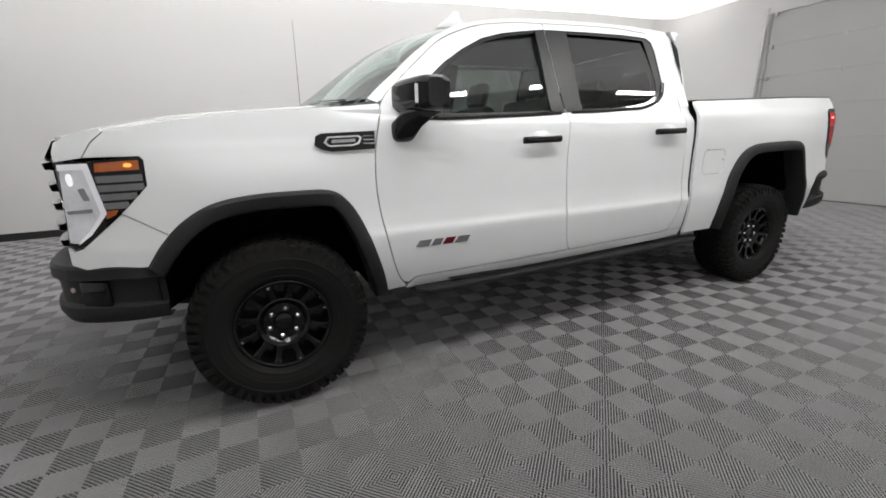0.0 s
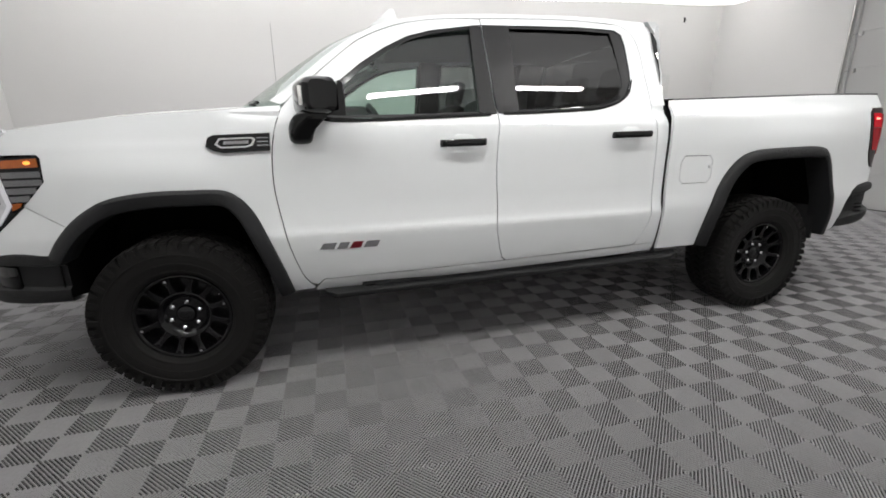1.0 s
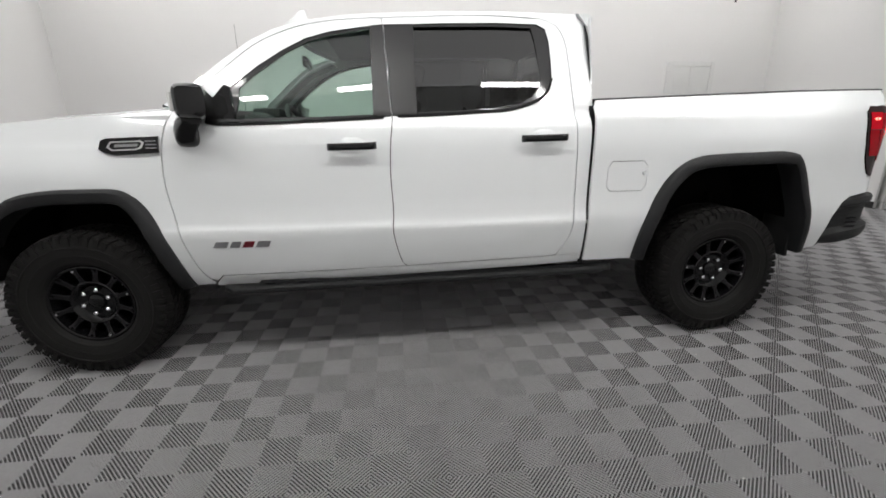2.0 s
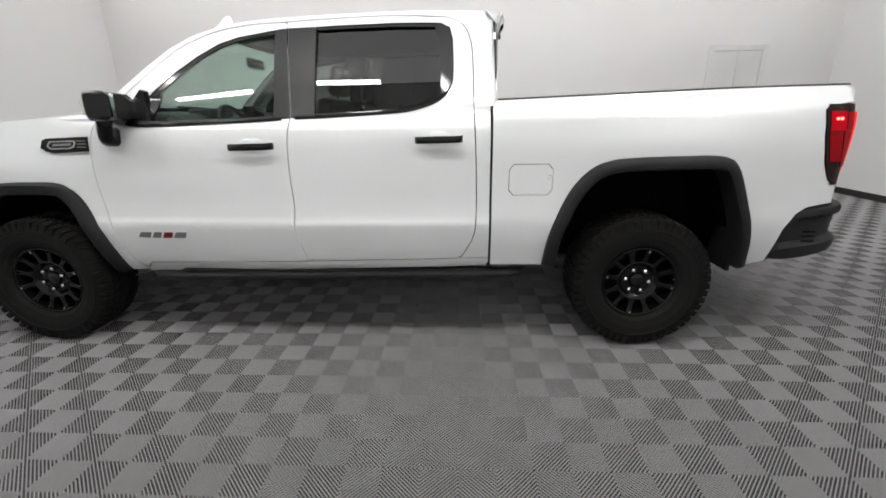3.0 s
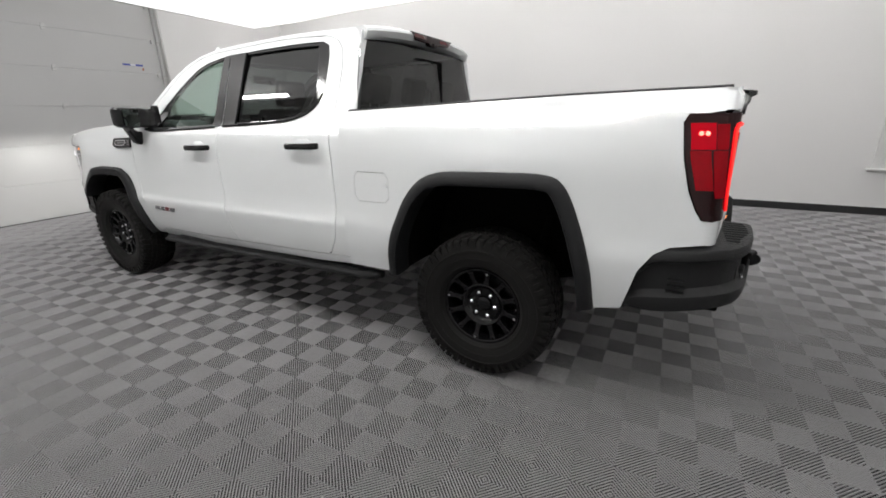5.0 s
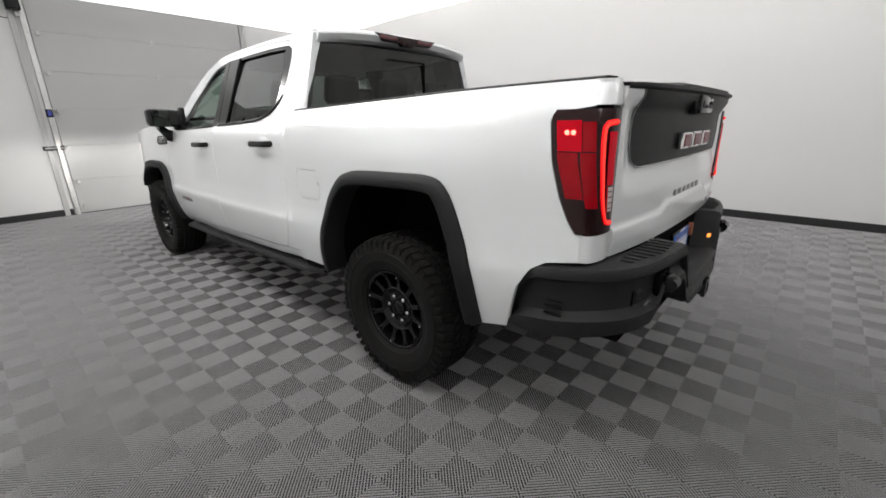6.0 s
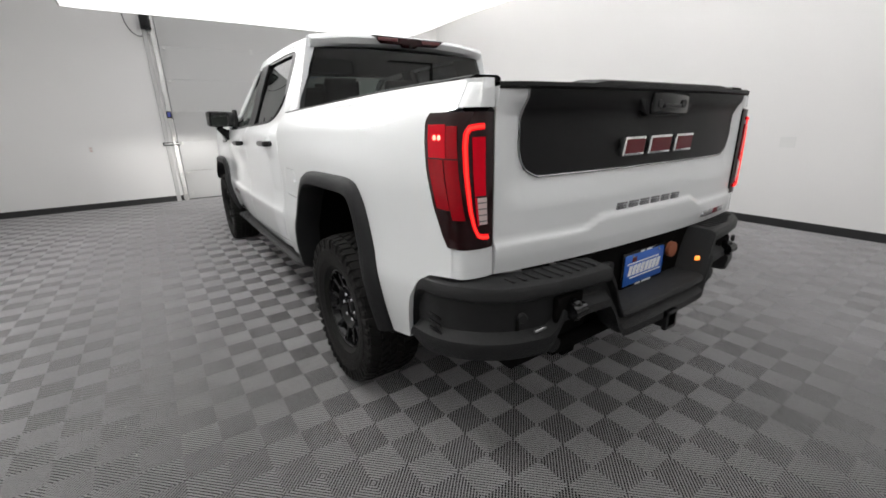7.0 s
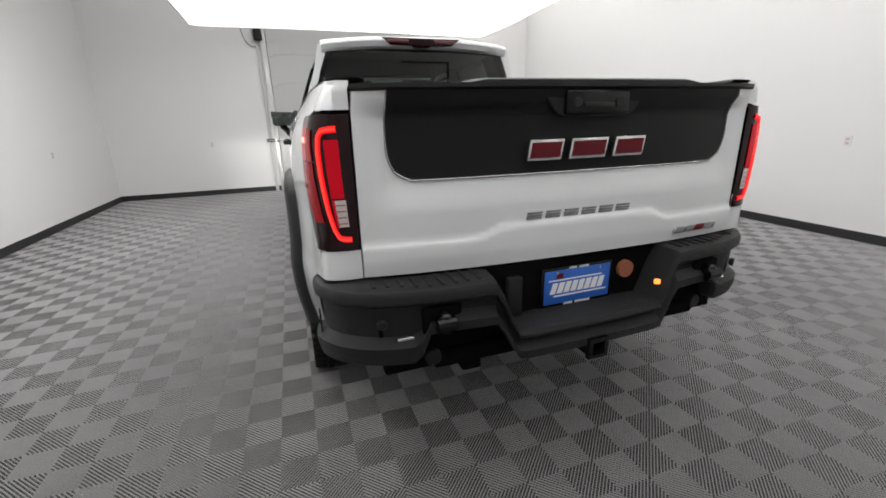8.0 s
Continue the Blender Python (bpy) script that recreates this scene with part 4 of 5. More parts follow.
for s in (1, -1):
    headlamp(s)
    # open lamp bowl behind a clear pane, with a projector and its cut-off shield
    beam = bpy.data.lights.new("low_beam", "SPOT")
    beam.energy, beam.spot_size, beam.spot_blend, beam.shadow_soft_size, beam.color = 135, radians(70), 0.9, 0.004, (1.0, 0.98, 0.94)
    bo = new("low_beam", beam)
    bo.matrix_world = pose(-0.66, -s * 0.775, 1.04, 90, 0, 90)
    bowl = part("lamp_bowl", flipped(loft([[(-0.745, -y, z) for y, z in ((0.69, 0.90), (0.845, 0.90), (0.845, 1.19), (0.69, 1.19))], [(-0.63, -y, z) for y, z in ((0.71, 0.97), (0.82, 0.97), (0.82, 1.12), (0.71, 1.12))]], closed=True), s), REFLECTOR, truck, "silvery lamp bowl")
    part("beam_shield", flipped(block(-0.722, -0.719, -0.83, -0.71, 1.0420, 1.085), s), GLOSS, bowl)
    pane = part("lamp_pane", flipped(loft([[(-0.770 + 0.045 * k ** 1.6 - 0.02 * (1.2 - z) / 0.3, -0.69 - 0.192 * k, z) for k in np.linspace(0, 1, 7)] for z in (0.89, 1.0, 1.1, 1.20)]), s), GLASS_CLEAR, bowl, "clear lamp pane")
    pane.visible_shadow = False
    part("nose_panel", flipped(loft([[(face_x(y) + 0.014 + dx, -y, z) for y in np.linspace(0.70, 0.885, 8)] for dx, z in ((0.008, 1.205), (0.0, 1.215), (0.005, 1.25), (0.035, 1.283), (0.07, 1.30))]), s), PAINT, truck)


gr = part("grille", loft([[(face_x(y) + 0.03, y, z) for y in np.linspace(-0.70, 0.70, 15)] for z in (0.80, 0.95, 1.10, 1.245)]), GLOSS, truck, "black grille with grey bars")
part("hood_edge_trim", loft([[(face_x(y) + dx, y, z) for y in np.linspace(-0.715, 0.715, 17)] for dx, z in ((0.02, 1.206), (-0.012, 1.212), (-0.016, 1.226), (0.020, 1.290), (0.06, 1.302))]), GRILLE, truck, "grey chrome hood edge trim")
for k, z in enumerate((1.19, 1.10, 1.02, 0.93, 0.86)):
    rows = [[(face_x(y) + dx + 0.006 * math.sin(9 * y + k), y, z + dz) for y in np.linspace(-0.68, 0.68, 31)] for dx, dz in ((0.02, -0.020), (-0.026, -0.014), (-0.030, 0.012), (0.02, 0.020))]
    part("grille_bar", loft(rows), GRILLE, gr, "grey grille bar")
for y in np.linspace(-0.66, 0.66, 12):
    part("grille_post", block(face_x(y) + 0.005, face_x(y) + 0.03, y - 0.006, y + 0.006, 0.82, 1.22), REFLECTOR, gr)
part("grille_surround", join(*[loft([[(face_x(y) + dx, y, z) for y in np.linspace(s * 0.64, s * 0.69, 4)] for dx, z in ((0.0, 0.80), (-0.005, 0.95), (-0.005, 1.1), (0.0, 1.235))]) for s in (1, -1)]), REFLECTOR, gr)

# front bumper: heavy black plastic, swept round the corners
fbpath = [(-0.445, -0.962), (-0.56, -0.955), (-0.68, -0.925), (-0.80, -0.86), (-0.88, -0.74), (-0.925, -0.55), (-0.945, -0.30), (-0.95, 0.0)]
half_path = spline(fbpath, 26)
full = np.vstack([half_path, (half_path * (1, -1))[::-1][1:]])
rows = []
for i, (x, y) in enumerate(full):
    d = full[min(i + 1, len(full) - 1)] - full[max(i - 1, 0)]
    n = np.array([d[1], -d[0]]) / np.linalg.norm(d)
    if n.dot((x - 0.2, y)) < 0:
        n = -n
    rise = ramp(-0.50, -0.64, x)
    zt, zb = 0.785 + 0.008 * rise, 0.545
    prof = [(-0.10, zt - 0.005), (-0.012, zt), (0.0, zt - 0.012), (0.004, zt - 0.055), (-0.016, zt - 0.064), (-0.018, zt - 0.165), (0.002, zt - 0.178), (0.004, zt - 0.21), (-0.012, zb), (-0.10, zb - 0.004)]
    rows.append([(x + n[0] * o, y + n[1] * o, z) for o, z in prof])
fb = part("front_bumper", loft(rows), TRIM, truck, "textured black off-road front bumper")
for s in (1, -1):
    part("fog_pocket", flipped(moved(block(-0.004, 0.02, -0.060, 0.060, -0.056, 0.056, 0.010), Matrix.Translation((-0.702, -0.906, 0.672)) @ Matrix.Rotation(radians(62), 4, "Z")), s), GLOSS, fb)
    part("fog_lamp", flipped(moved(rod((-0.004, 0, 0), (0.02, 0, 0), 0.011, 18), Matrix.Translation((-0.788, -0.850, 0.688)) @ Matrix.Rotation(radians(48), 4, "Z")), s), CLEAR, fb, "small clear fog lamp")
part("skid_plate", loft([[(-0.93, y, 0.57) for y in (-0.5, 0, 0.5)], [(-0.80, y, 0.47) for y in (-0.48, 0, 0.48)], [(-0.45, y, 0.42) for y in (-0.45, 0, 0.45)]]), TRIM, truck, "black skid plate")
part("front_valance", loft([[(-0.47, -0.955, z) for z in (0.56, 0.78)], [(-0.44, -0.60, z) for z in (0.50, 0.80)], [(-0.44, 0.60, z) for z in (0.50, 0.80)], [(-0.47, 0.955, z) for z in (0.56, 0.78)]]), DARK, truck, "black wheel well front wall")

# ---- rear end ----
def gate_x(y, z):
    a = abs(y)
    x = 4.872 - 0.052 * (a / 0.82) ** 2.6 + 0.030 * y
    line = 1.040 - 0.040 * ramp(0.30, 0.43, a)
    x += 0.013 * ramp(line + 0.016, line - 0.014, z) - 0.008 * ramp(0.96, 0.88, z)
    # dished round the black panel
    x -= 0.020 * ramp(1.10, 1.22, z) * ramp(0.80, 0.70, a)
    x += (0.010 + 0.028 * ramp(0.80, 0.70, a)) * ramp(1.405, 1.475, z)
    return (x, y, z)


gate_out = [(-0.816, 0.895), (0.816, 0.895), (0.816, 1.05), (0.815, 1.44), (0.808, 1.498), (-0.808, 1.498), (-0.815, 1.44), (-0.816, 1.05)]
gate = sheet("tailgate", gate_out, gate_x, PAINT, truck, "white tailgate with black upper panel", step=0.014, fold=(-0.03, 0, 0))
bp = [(-0.712, 1.499), (-0.716, 1.33), (-0.712, 1.285), (-0.690, 1.238), (-0.640, 1.212), (0.640, 1.212), (0.690, 1.238), (0.712, 1.285), (0.716, 1.33), (0.712, 1.499)]
sheet("black_panel", bp, lambda y, z: (gate_x(y, z)[0] + 0.004, y, z), MATTE, gate, "matte black tailgate panel", step=0.03, fold=(-0.006, 0, 0))
part("panel_edge", tube([(gate_x(y, z)[0] + 0.004, y, z) for y, z in evenly(bp, 60)], 0.0035, 6), REFLECTOR, gate, "thin bright panel edge")
# cap along the top
rows = []
for y in np.linspace(-0.815, 0.815, 60):
    up = 0.014 * ramp(0.45, 0.41, abs(y))
    x = gate_x(y, 1.49)[0]
    k = ramp(0.74, 0.82, abs(y))
    rows.append([(x - 0.10, y, 1.50), (x - 0.10, y, 1.516 + up), (x + 0.004, y, 1.518 + up - 0.008), (x + 0.022 - 0.014 * k, y, 1.510 + up * 0.6), (x + 0.022 - 0.014 * k, y, 1.498), (x + 0.004, y, 1.490)])
part("tailgate_cap", loft(rows), TRIM, gate, "black plastic tailgate top cap")
# recess with the latch handle
part("handle_recess", prism([(-0.205, 1.492), (0.245, 1.492), (0.185, 1.415), (0.16, 1.402), (-0.115, 1.402), (-0.14, 1.415)], "x", 4.858, 4.886, 0.005), TRIM, gate, "black handle recess")
hb = part("gate_handle", block(4.866, 4.902, -0.115, 0.150, 1.408, 1.488, 0.010), GLOSS, gate, "black tailgate handle")
part("keyhole", rod((4.900, -0.07, 1.448), (4.906, -0.07, 1.448), 0.016, 16), TRIM, hb)
part("keyhole", rod((4.900, 0.105, 1.448), (4.906, 0.105, 1.448), 0.016, 16), TRIM, hb)
part("grip", block(4.900, 4.910, -0.045, 0.080, 1.430, 1.446, 0.004), TRIM, hb)
# emblem: three plain raised blocks
for y0, y1 in ((-0.245, -0.095), (-0.080, 0.090), (0.105, 0.255)):
    sl1 = 0.012
    o = [(y0, 1.258), (y1 - sl1, 1.258), (y1, 1.330), (y0 + sl1, 1.330)]
    bk = part("emblem_block", prism(o, "x", 4.862 + 0.03 * y0, 4.884 + 0.03 * (y0 + y1) / 2, 0.004), CHROME, gate, "chrome edged red emblem block")
    i = [(y0 + 0.012, 1.268), (y1 - sl1 - 0.008, 1.268), (y1 - 0.012, 1.320), (y0 + sl1 + 0.008, 1.320)]
    part("emblem_face", prism(i, "x", 4.883 + 0.03 * (y0 + y1) / 2, 4.887 + 0.03 * (y0 + y1) / 2), RED, bk, "red emblem face")
# model badges: plain chrome bars
for k in range(6):
    y = -0.232 + k * 0.077
    for z0, z1 in ((1.0500, 1.0575), (1.0590, 1.0665), (1.0690, 1.0765)):
        e = 0.22 * (z0 - 1.05)
        part("badge_bar", prism([(y + e, z0), (y + e + 0.060, z0), (y + e + 0.062, z1), (y + e + 0.002, z1)], "x", 4.866 + 0.03 * y, 4.879 + 0.03 * y, 0.0015), REFLECTOR, gate, "dark chrome badge bar")
y = 0.452
for k, (w, mt) in enumerate(((0.068, REFLECTOR), (0.050, REFLECTOR), (0.056, RED), (0.066, REFLECTOR))):
    part("badge_bar", prism([(y, 0.925), (y + w - 0.010, 0.925), (y + w + 0.004, 0.950), (y + 0.014, 0.950)], "x", gate_x(y + w / 2, 0.94)[0] - 0.004, gate_x(y + w / 2, 0.94)[0] + 0.008, 0.002), mt, gate, "dark chrome badge bar" if mt is REFLECTOR else "red badge bar")
    y += w + 0.004

# corner skin between the bed side and the tailgate
def lamp_path(z):
    xf = float(np.interp(z, [0.995, 1.04, 1.12, 1.25, 1.40, 1.43], [4.72, 4.69, 4.655, 4.620, 4.598, 4.615]))
    a, c = max(xf + 0.012, 4.690), max(xf + 0.020, 4.728)
    pts = [(xf, half(xf, z)), (a, half(a, z)), (c, half(c, z)), (4.757, half(4.757, z) - 0.009), (4.777, half(4.777, z) - 0.028), (4.791, 0.885), (4.796, 0.85), (4.794, 0.8195)]
    return spline(pts, 18)


def tail_lamp(s):
    rows = []
    far = 0.025 * (1 - s)

    def path(z):
        return lamp_path(z) + (far, 0.0)

    for z in np.linspace(1.425, 0.998, 24):
        rows.append([(x + 0.006, -y - 0.004, z) for x, y in path(z)])
    lp = part("tail_lamp", flipped(loft(rows), s), SMOKE, truck, "lit red tail lamp with smoked edges")
    def on(u, z, d=0.004):
        p = path(z)
        x, y = p[int(round(u * 17))] if u in (0, 1) else (np.interp(u * 17, range(18), p[:, 0]), np.interp(u * 17, range(18), p[:, 1]))
        return (x + 0.006 + d, -y - 0.004 - d * 0.6, z)
    def patch(name, u0, u1, z0, z1, mat, label, n=8, m=10, slant=0.0):
        r = []
        for b in range(m + 1):
            v = b / m
            z = z0 + (z1 - z0) * v
            r.append([on(u0 + slant * v + (u1 - u0) * a / n, z) for a in range(n + 1)])
        return part(name, flipped(loft(r), s), mat, lp, label)
    patch("side_lens", 0.06, 0.37, 1.288, 1.390, LENS, "red side lens", n=6, m=4)
    patch("side_lens", 0.07, 0.335, 1.125, 1.284, LENS_DIM, "deep red lower side lens", n=6, m=6, slant=-0.02)
    patch("side_lens", 0.345, 0.54, 1.095, 1.284, LENS_DIM, "deep red lower side lens", n=5, m=6)
    patch("side_lens", 0.38, 0.54, 1.288, 1.385, LENS_DIM, "deep red side lens", n=5, m=4)
    patch("inner_lens", 0.712, 0.872, 1.172, 1.352, LENS, "red inner lens")
    patch("inner_lens", 0.712, 0.742, 1.075, 1.168, LENS, "red inner lens", n=4, m=5)
    patch("reverse_lens", 0.745, 0.885, 1.078, 1.166, CLEAR, "clear reversing lamp", n=5, m=5)
    for k in range(4):
        part("lens_rib", flipped(loft([[on(u, 1.088 + k * 0.020 + dz, 0.006) for u in np.linspace(0.745, 0.875, 4)] for dz in (0, 0.004)]), s), REFLECTOR, lp)
    strip = [(0.86, 1.383), (0.78, 1.382), (0.69, 1.378), (0.647, 1.362), (0.632, 1.32), (0.632, 1.22), (0.637, 1.13), (0.657, 1.07), (0.70, 1.042), (0.78, 1.036), (0.90, 1.034)]
    c = evenly([(u, z) for u, z in strip], 60)
    dd = np.gradient(c, axis=0) * (0.30, 1.0)
    nn = np.stack([dd[:, 1], -dd[:, 0]], 1)
    nn /= np.linalg.norm(nn, axis=1)[:, None]
    def band(w0, d0):
        return [[on(float(np.clip(u + w * a / 0.30, 0, 1)), float(z + w * b), d) for (u, z), (a, b) in zip(c, nn)] for w, d in ((-w0, d0), (-0.7 * w0, d0 + 0.004), (0.7 * w0, d0 + 0.004), (w0, d0))]
    ls = part("light_strip", flipped(loft(band(0.010, 0.001)), s), STRIP, lp, "glowing red light strip")
    part("strip_core", flipped(loft(band(0.005, 0.0055)), s), STRIP_CORE, ls)
    for u in (0.185, 0.265):
        q = on(u, 1.350, 0.005)
        part("side_bulb", flipped(moved(lathe([(0, -0.004), (0.007, -0.003), (0.009, 0)], 12), Matrix.Translation(q)), s), SPOT, lp, "bright red marker")
    top = [[(x + 0.004, -y - 0.003, 1.425) for x, y in path(1.425)], [(x - 0.02, -y + 0.03, 1.440) for x, y in path(1.43)]]
    part("lamp_cap", flipped(loft(top), s), GLOSS, lp)
    # painted corner above and below the lamp
    for z0, z1 in ((1.438, 1.522), (0.893, 0.994)):
        r = []
        for z in np.linspace(z0, z1, 8):
            h = half(4.742, min(z, 1.50))
            pts = [(4.734, h - 0.0006), (4.764, h - 0.009), (4.783, h - 0.034), (4.796, 0.865), (4.796, 0.8195)]
            if z > 1.50:
                pts = [(a - 0.008, b - 0.006) for a, b in pts]
            r.append([(x + far, -y, z) for x, y in spline(pts, 14)])
        part("bed_corner", flipped(loft(r), s), PAINT, truck)
    part("corner_post", flipped(block(4.66 + far, 4.775 + far, -0.855, -0.821, 0.90, 1.50), s), DARK, truck)


for s in (1, -1):
    tail_lamp(s)

# rear bumper
rb = [(4.455, -0.955), (4.60, -0.983), (4.72, -0.979), (4.815, -0.945), (4.880, -0.885), (4.930, -0.79), (4.963, -0.64), (4.982, -0.48), (4.994, -0.36), (5.005, -0.29), (5.01, -0.15), (5.012, 0.0)]
hp = spline(rb, 48)
full = np.vstack([hp, (hp * (1, -1))[::-1][1:]])
rows = []
for i, (x, y) in enumerate(full):
    d = full[min(i + 1, len(full) - 1)] - full[max(i - 1, 0)]
    n = np.array([d[1], -d[0]]) / np.linalg.norm(d)
    if n.dot((x - 4.4, y)) < 0:
        n = -n
    a = abs(y)
    dip = ramp(0.41, 0.31, a) if x > 4.9 else 0.0
    zt = float(np.interp(x, [4.455, 4.475, 4.52, 4.58, 4.80], [0.62, 0.725, 0.815, 0.858, 0.882])) if x < 4.80 else 0.882
    zt -= 0.195 * dip
    zb = 0.555 + 0.055 * ramp(4.5, 4.9, x) - 0.03 * dip
    if x > 4.9:
        zb += 0.105 * ramp(0.68, 0.63, a) * (1 - dip)
    zg = zb + (zt - zb) * 0.27
    depth = 0.13 if x > 4.82 else 0.05
    k = 1 - 0.4 * dip
    prof = [(-depth, zt + 0.004), (-0.030, zt + 0.002), (-0.009, zt - 0.005), (0.0, zt - 0.020), (-0.001, zt - 0.046 * k), (-0.010, zt - 0.057 * k), (-0.027, zt - 0.064 * k), (-0.030, zg + 0.028),
            (-0.014, zg + 0.012), (0.004, zg - 0.001), (0.006, zg - 0.030), (-0.004, zb + 0.008), (-0.020, zb), (-0.10, zb + 0.004)]
    rows.append([(x + n[0] * o, y + n[1] * o, z) for o, z in prof])
rbm = part("rear_bumper", loft(rows), TRIM, truck, "textured black off-road rear step bumper")
for s in (1, -1):
    for k in range(9):
        y = -0.80 + k * 0.044
        part("step_rib", flipped(block(4.840, 4.890 + 0.055 * ramp(0.80, 0.60, abs(y)), y - 0.006, y + 0.006, 0.884, 0.890, 0.002, 1), s), TRIM, rbm)
    part("sensor", flipped(lathe([(0, -0.006), (0.014, -0.006), (0.018, 0), (0.018, 0.01)], 18, (0, 0, 0)), s), TRIM, rbm).matrix_basis = Matrix.Translation((4.920, -s * 0.79, 0.765)) @ Matrix.Rotation(radians(s * 66 if s > 0 else 114), 4, "Z")
    part("hook_pocket", flipped(block(4.930, 4.958, -0.66, -0.52, 0.712, 0.815, 0.012), s), DARK, rbm)
    part("tow_hook", flipped(join(block(4.930, 5.000, -0.612, -0.568, 0.722, 0.802, 0.020, 4), rod((4.985, -0.622, 0.762), (4.985, -0.558, 0.762), 0.026, 18)), s), GLOSS, rbm, "black recovery hook")
    part("latch", flipped(block(4.925, 4.938, -0.745, -0.685, 0.700, 0.712, 0.003, 1), s), REFLECTOR, rbm)
    for k in range(3):
        part("side_slot", flipped(block(4.63, 4.70, -0.975, -0.969, 0.67 + 0.028 * k, 0.678 + 0.028 * k), s), GLOSS, rbm)
part("plate_recess", prism([(-0.40, 0.885), (0.40, 0.885), (0.31, 0.69), (-0.31, 0.69)], "x", 4.85, 4.865), DARK, rbm, "black recess behind the plate")
# dark blocks added behind the bumper so its openings stay black
for s in (1, -1):
    part("bumper_backing", flipped(block(4.80, 4.90, -0.80, -0.42, 0.62, 0.84, 0.01), s), DARK, rbm, "dark backing block added behind the bumper openings")
part("step_floor", block(4.85, 4.99, -0.31, 0.31, 0.676, 0.686, 0.003, 1), TRIM, rbm)
part("side_block", block(4.865, 4.90, -0.315, -0.255, 0.69, 0.845, 0.008), TRIM, rbm)
part("plate_lamp", rod((4.866, 0.235, 0.80), (4.885, 0.235, 0.80), 0.036, 20), ORANGE_DOT, rbm, "round brown connector cover")
part("amber_light", moved(block(-0.004, 0.004, -0.012, 0.012, -0.011, 0.011, 0.003, 1), Matrix.Translation((4.955, 0.332, 0.755)) @ Matrix.Rotation(radians(-35), 4, "Z")), AMBER_LIT, rbm, "small lit amber lamp")
lp = thing("licence_plate", "blue dealer plate with white lettering bars in a black holder", "licence plate")
part("holder", block(4.868, 4.880, -0.165, 0.165, 0.690, 0.852, 0.004), GLOSS, lp)
pl = part("plate", block(4.880, 4.8835, -0.152, 0.152, 0.703, 0.840, 0.003), PLATE, lp)
bars = [(-0.135, 0.11, 0.798, 0.803), (-0.11, 0.135, 0.733, 0.738)]
bars += [(-0.128 + 0.0312 * k, -0.128 + 0.0312 * k + 0.024, 0.746, 0.790) for k in range(8)]
bars += [(-0.062 + 0.0105 * k, -0.062 + 0.0105 * k + 0.007, 0.694, 0.703) for k in range(12) if k != 4]
bars += [(-0.045 + 0.0115 * k, -0.045 + 0.0115 * k + 0.008, 0.841, 0.849) for k in range(8) if k != 3]
for y0, y1, z0, z1 in bars:
    lean = 0.30 * (z1 - z0)
    part("print_bar", prism([(y0, z0), (y1, z0), (y1 + lean, z1), (y0 + lean, z1)], "x", 4.8835, 4.885), WHITE_INK, pl, "white print bar")
part("print_mark", block(4.8835, 4.885, -0.10, -0.07, 0.806, 0.828), RED, pl)
for y in (-0.10, 0.10):
    part("screw", rod((4.884, y, 0.832), (4.888, y, 0.832), 0.006), CHROME, pl)
rows = [[(x, sy * r, 0.567 + sz * r) for sy, sz in ((-1, -1), (1, -1), (1, 1), (-1, 1))] for x, r in ((4.90, 0.027), (4.90, 0.035), (5.012, 0.035), (5.013, 0.042), (5.032, 0.042), (5.034, 0.027), (4.902, 0.026))]
part("hitch_receiver", loft(rows, closed=True), GLOSS, truck, "black hitch receiver tube")
# black filler added below the bumper for the underbody shade
part("rear_shade_block", block(4.70, 4.86, -0.78, 0.78, 0.53, 0.70, 0.01), DARK, truck, "black filler block for the shade under the tail")
part("hitch_bar", rod((4.88, -0.6, 0.575), (4.88, 0.6, 0.575), 0.035, 14), DARK, truck)
for s in (1, -1):
    part("exhaust_tip", flipped(rod((4.78, -0.60, 0.600), (4.915, -0.615, 0.602), 0.030, 18), s), TRIM, truck, "dark exhaust tip")

# ---- cargo bed inside, chassis ----
bx = join(block(2.86, 4.75, -0.45, 0.45, 0.92, 0.95), block(2.86, 2.89, -0.80, 0.80, 0.95, 1.46), block(4.735, 4.755, -0.80, 0.80, 0.93, 1.49))
for y0, y1, y2, y3 in ((-0.83, -0.79, -0.80, -0.45), (0.79, 0.83, 0.45, 0.80)):
    bx = join(bx, block(2.88, 4.75, y0, y1, 1.165, 1.46), block(2.88, 3.12, y0, y1, 0.92, 1.165), block(4.37, 4.75, y0, y1, 0.92, 1.165), block(2.86, 3.12, y2, y3, 0.92, 0.95), block(4.37, 4.75, y2, y3, 0.92, 0.95))
part("bed_liner", bx, TRIM, truck, "black bed liner")
for s in (1, -1):
    part("frame_rail", flipped(block(-0.70, 4.85, -0.48, -0.40, 0.47, 0.62, 0.01), s), DARK, truck)
part("underbody", block(0.60, 2.80, -0.88, 0.88, 0.50, 0.56), DARK, truck)
part("rear_axle", rod((3.745, -0.75, 0.41), (3.745, 0.75, 0.41), 0.055, 14), DARK, truck)
part("differential", lathe([(0, -0.14), (0.10, -0.12), (0.16, -0.03), (0.16, 0.03), (0.10, 0.12), (0, 0.14)], 20, (3.745, 0, 0.41)), DARK, truck)
part("front_axle", rod((0, -0.75, 0.41), (0, 0.75, 0.41), 0.045, 14), DARK, truck)
part("engine_bay", block(-0.60, 0.55, -0.44, 0.44, 0.45, 1.30), DARK, truck)
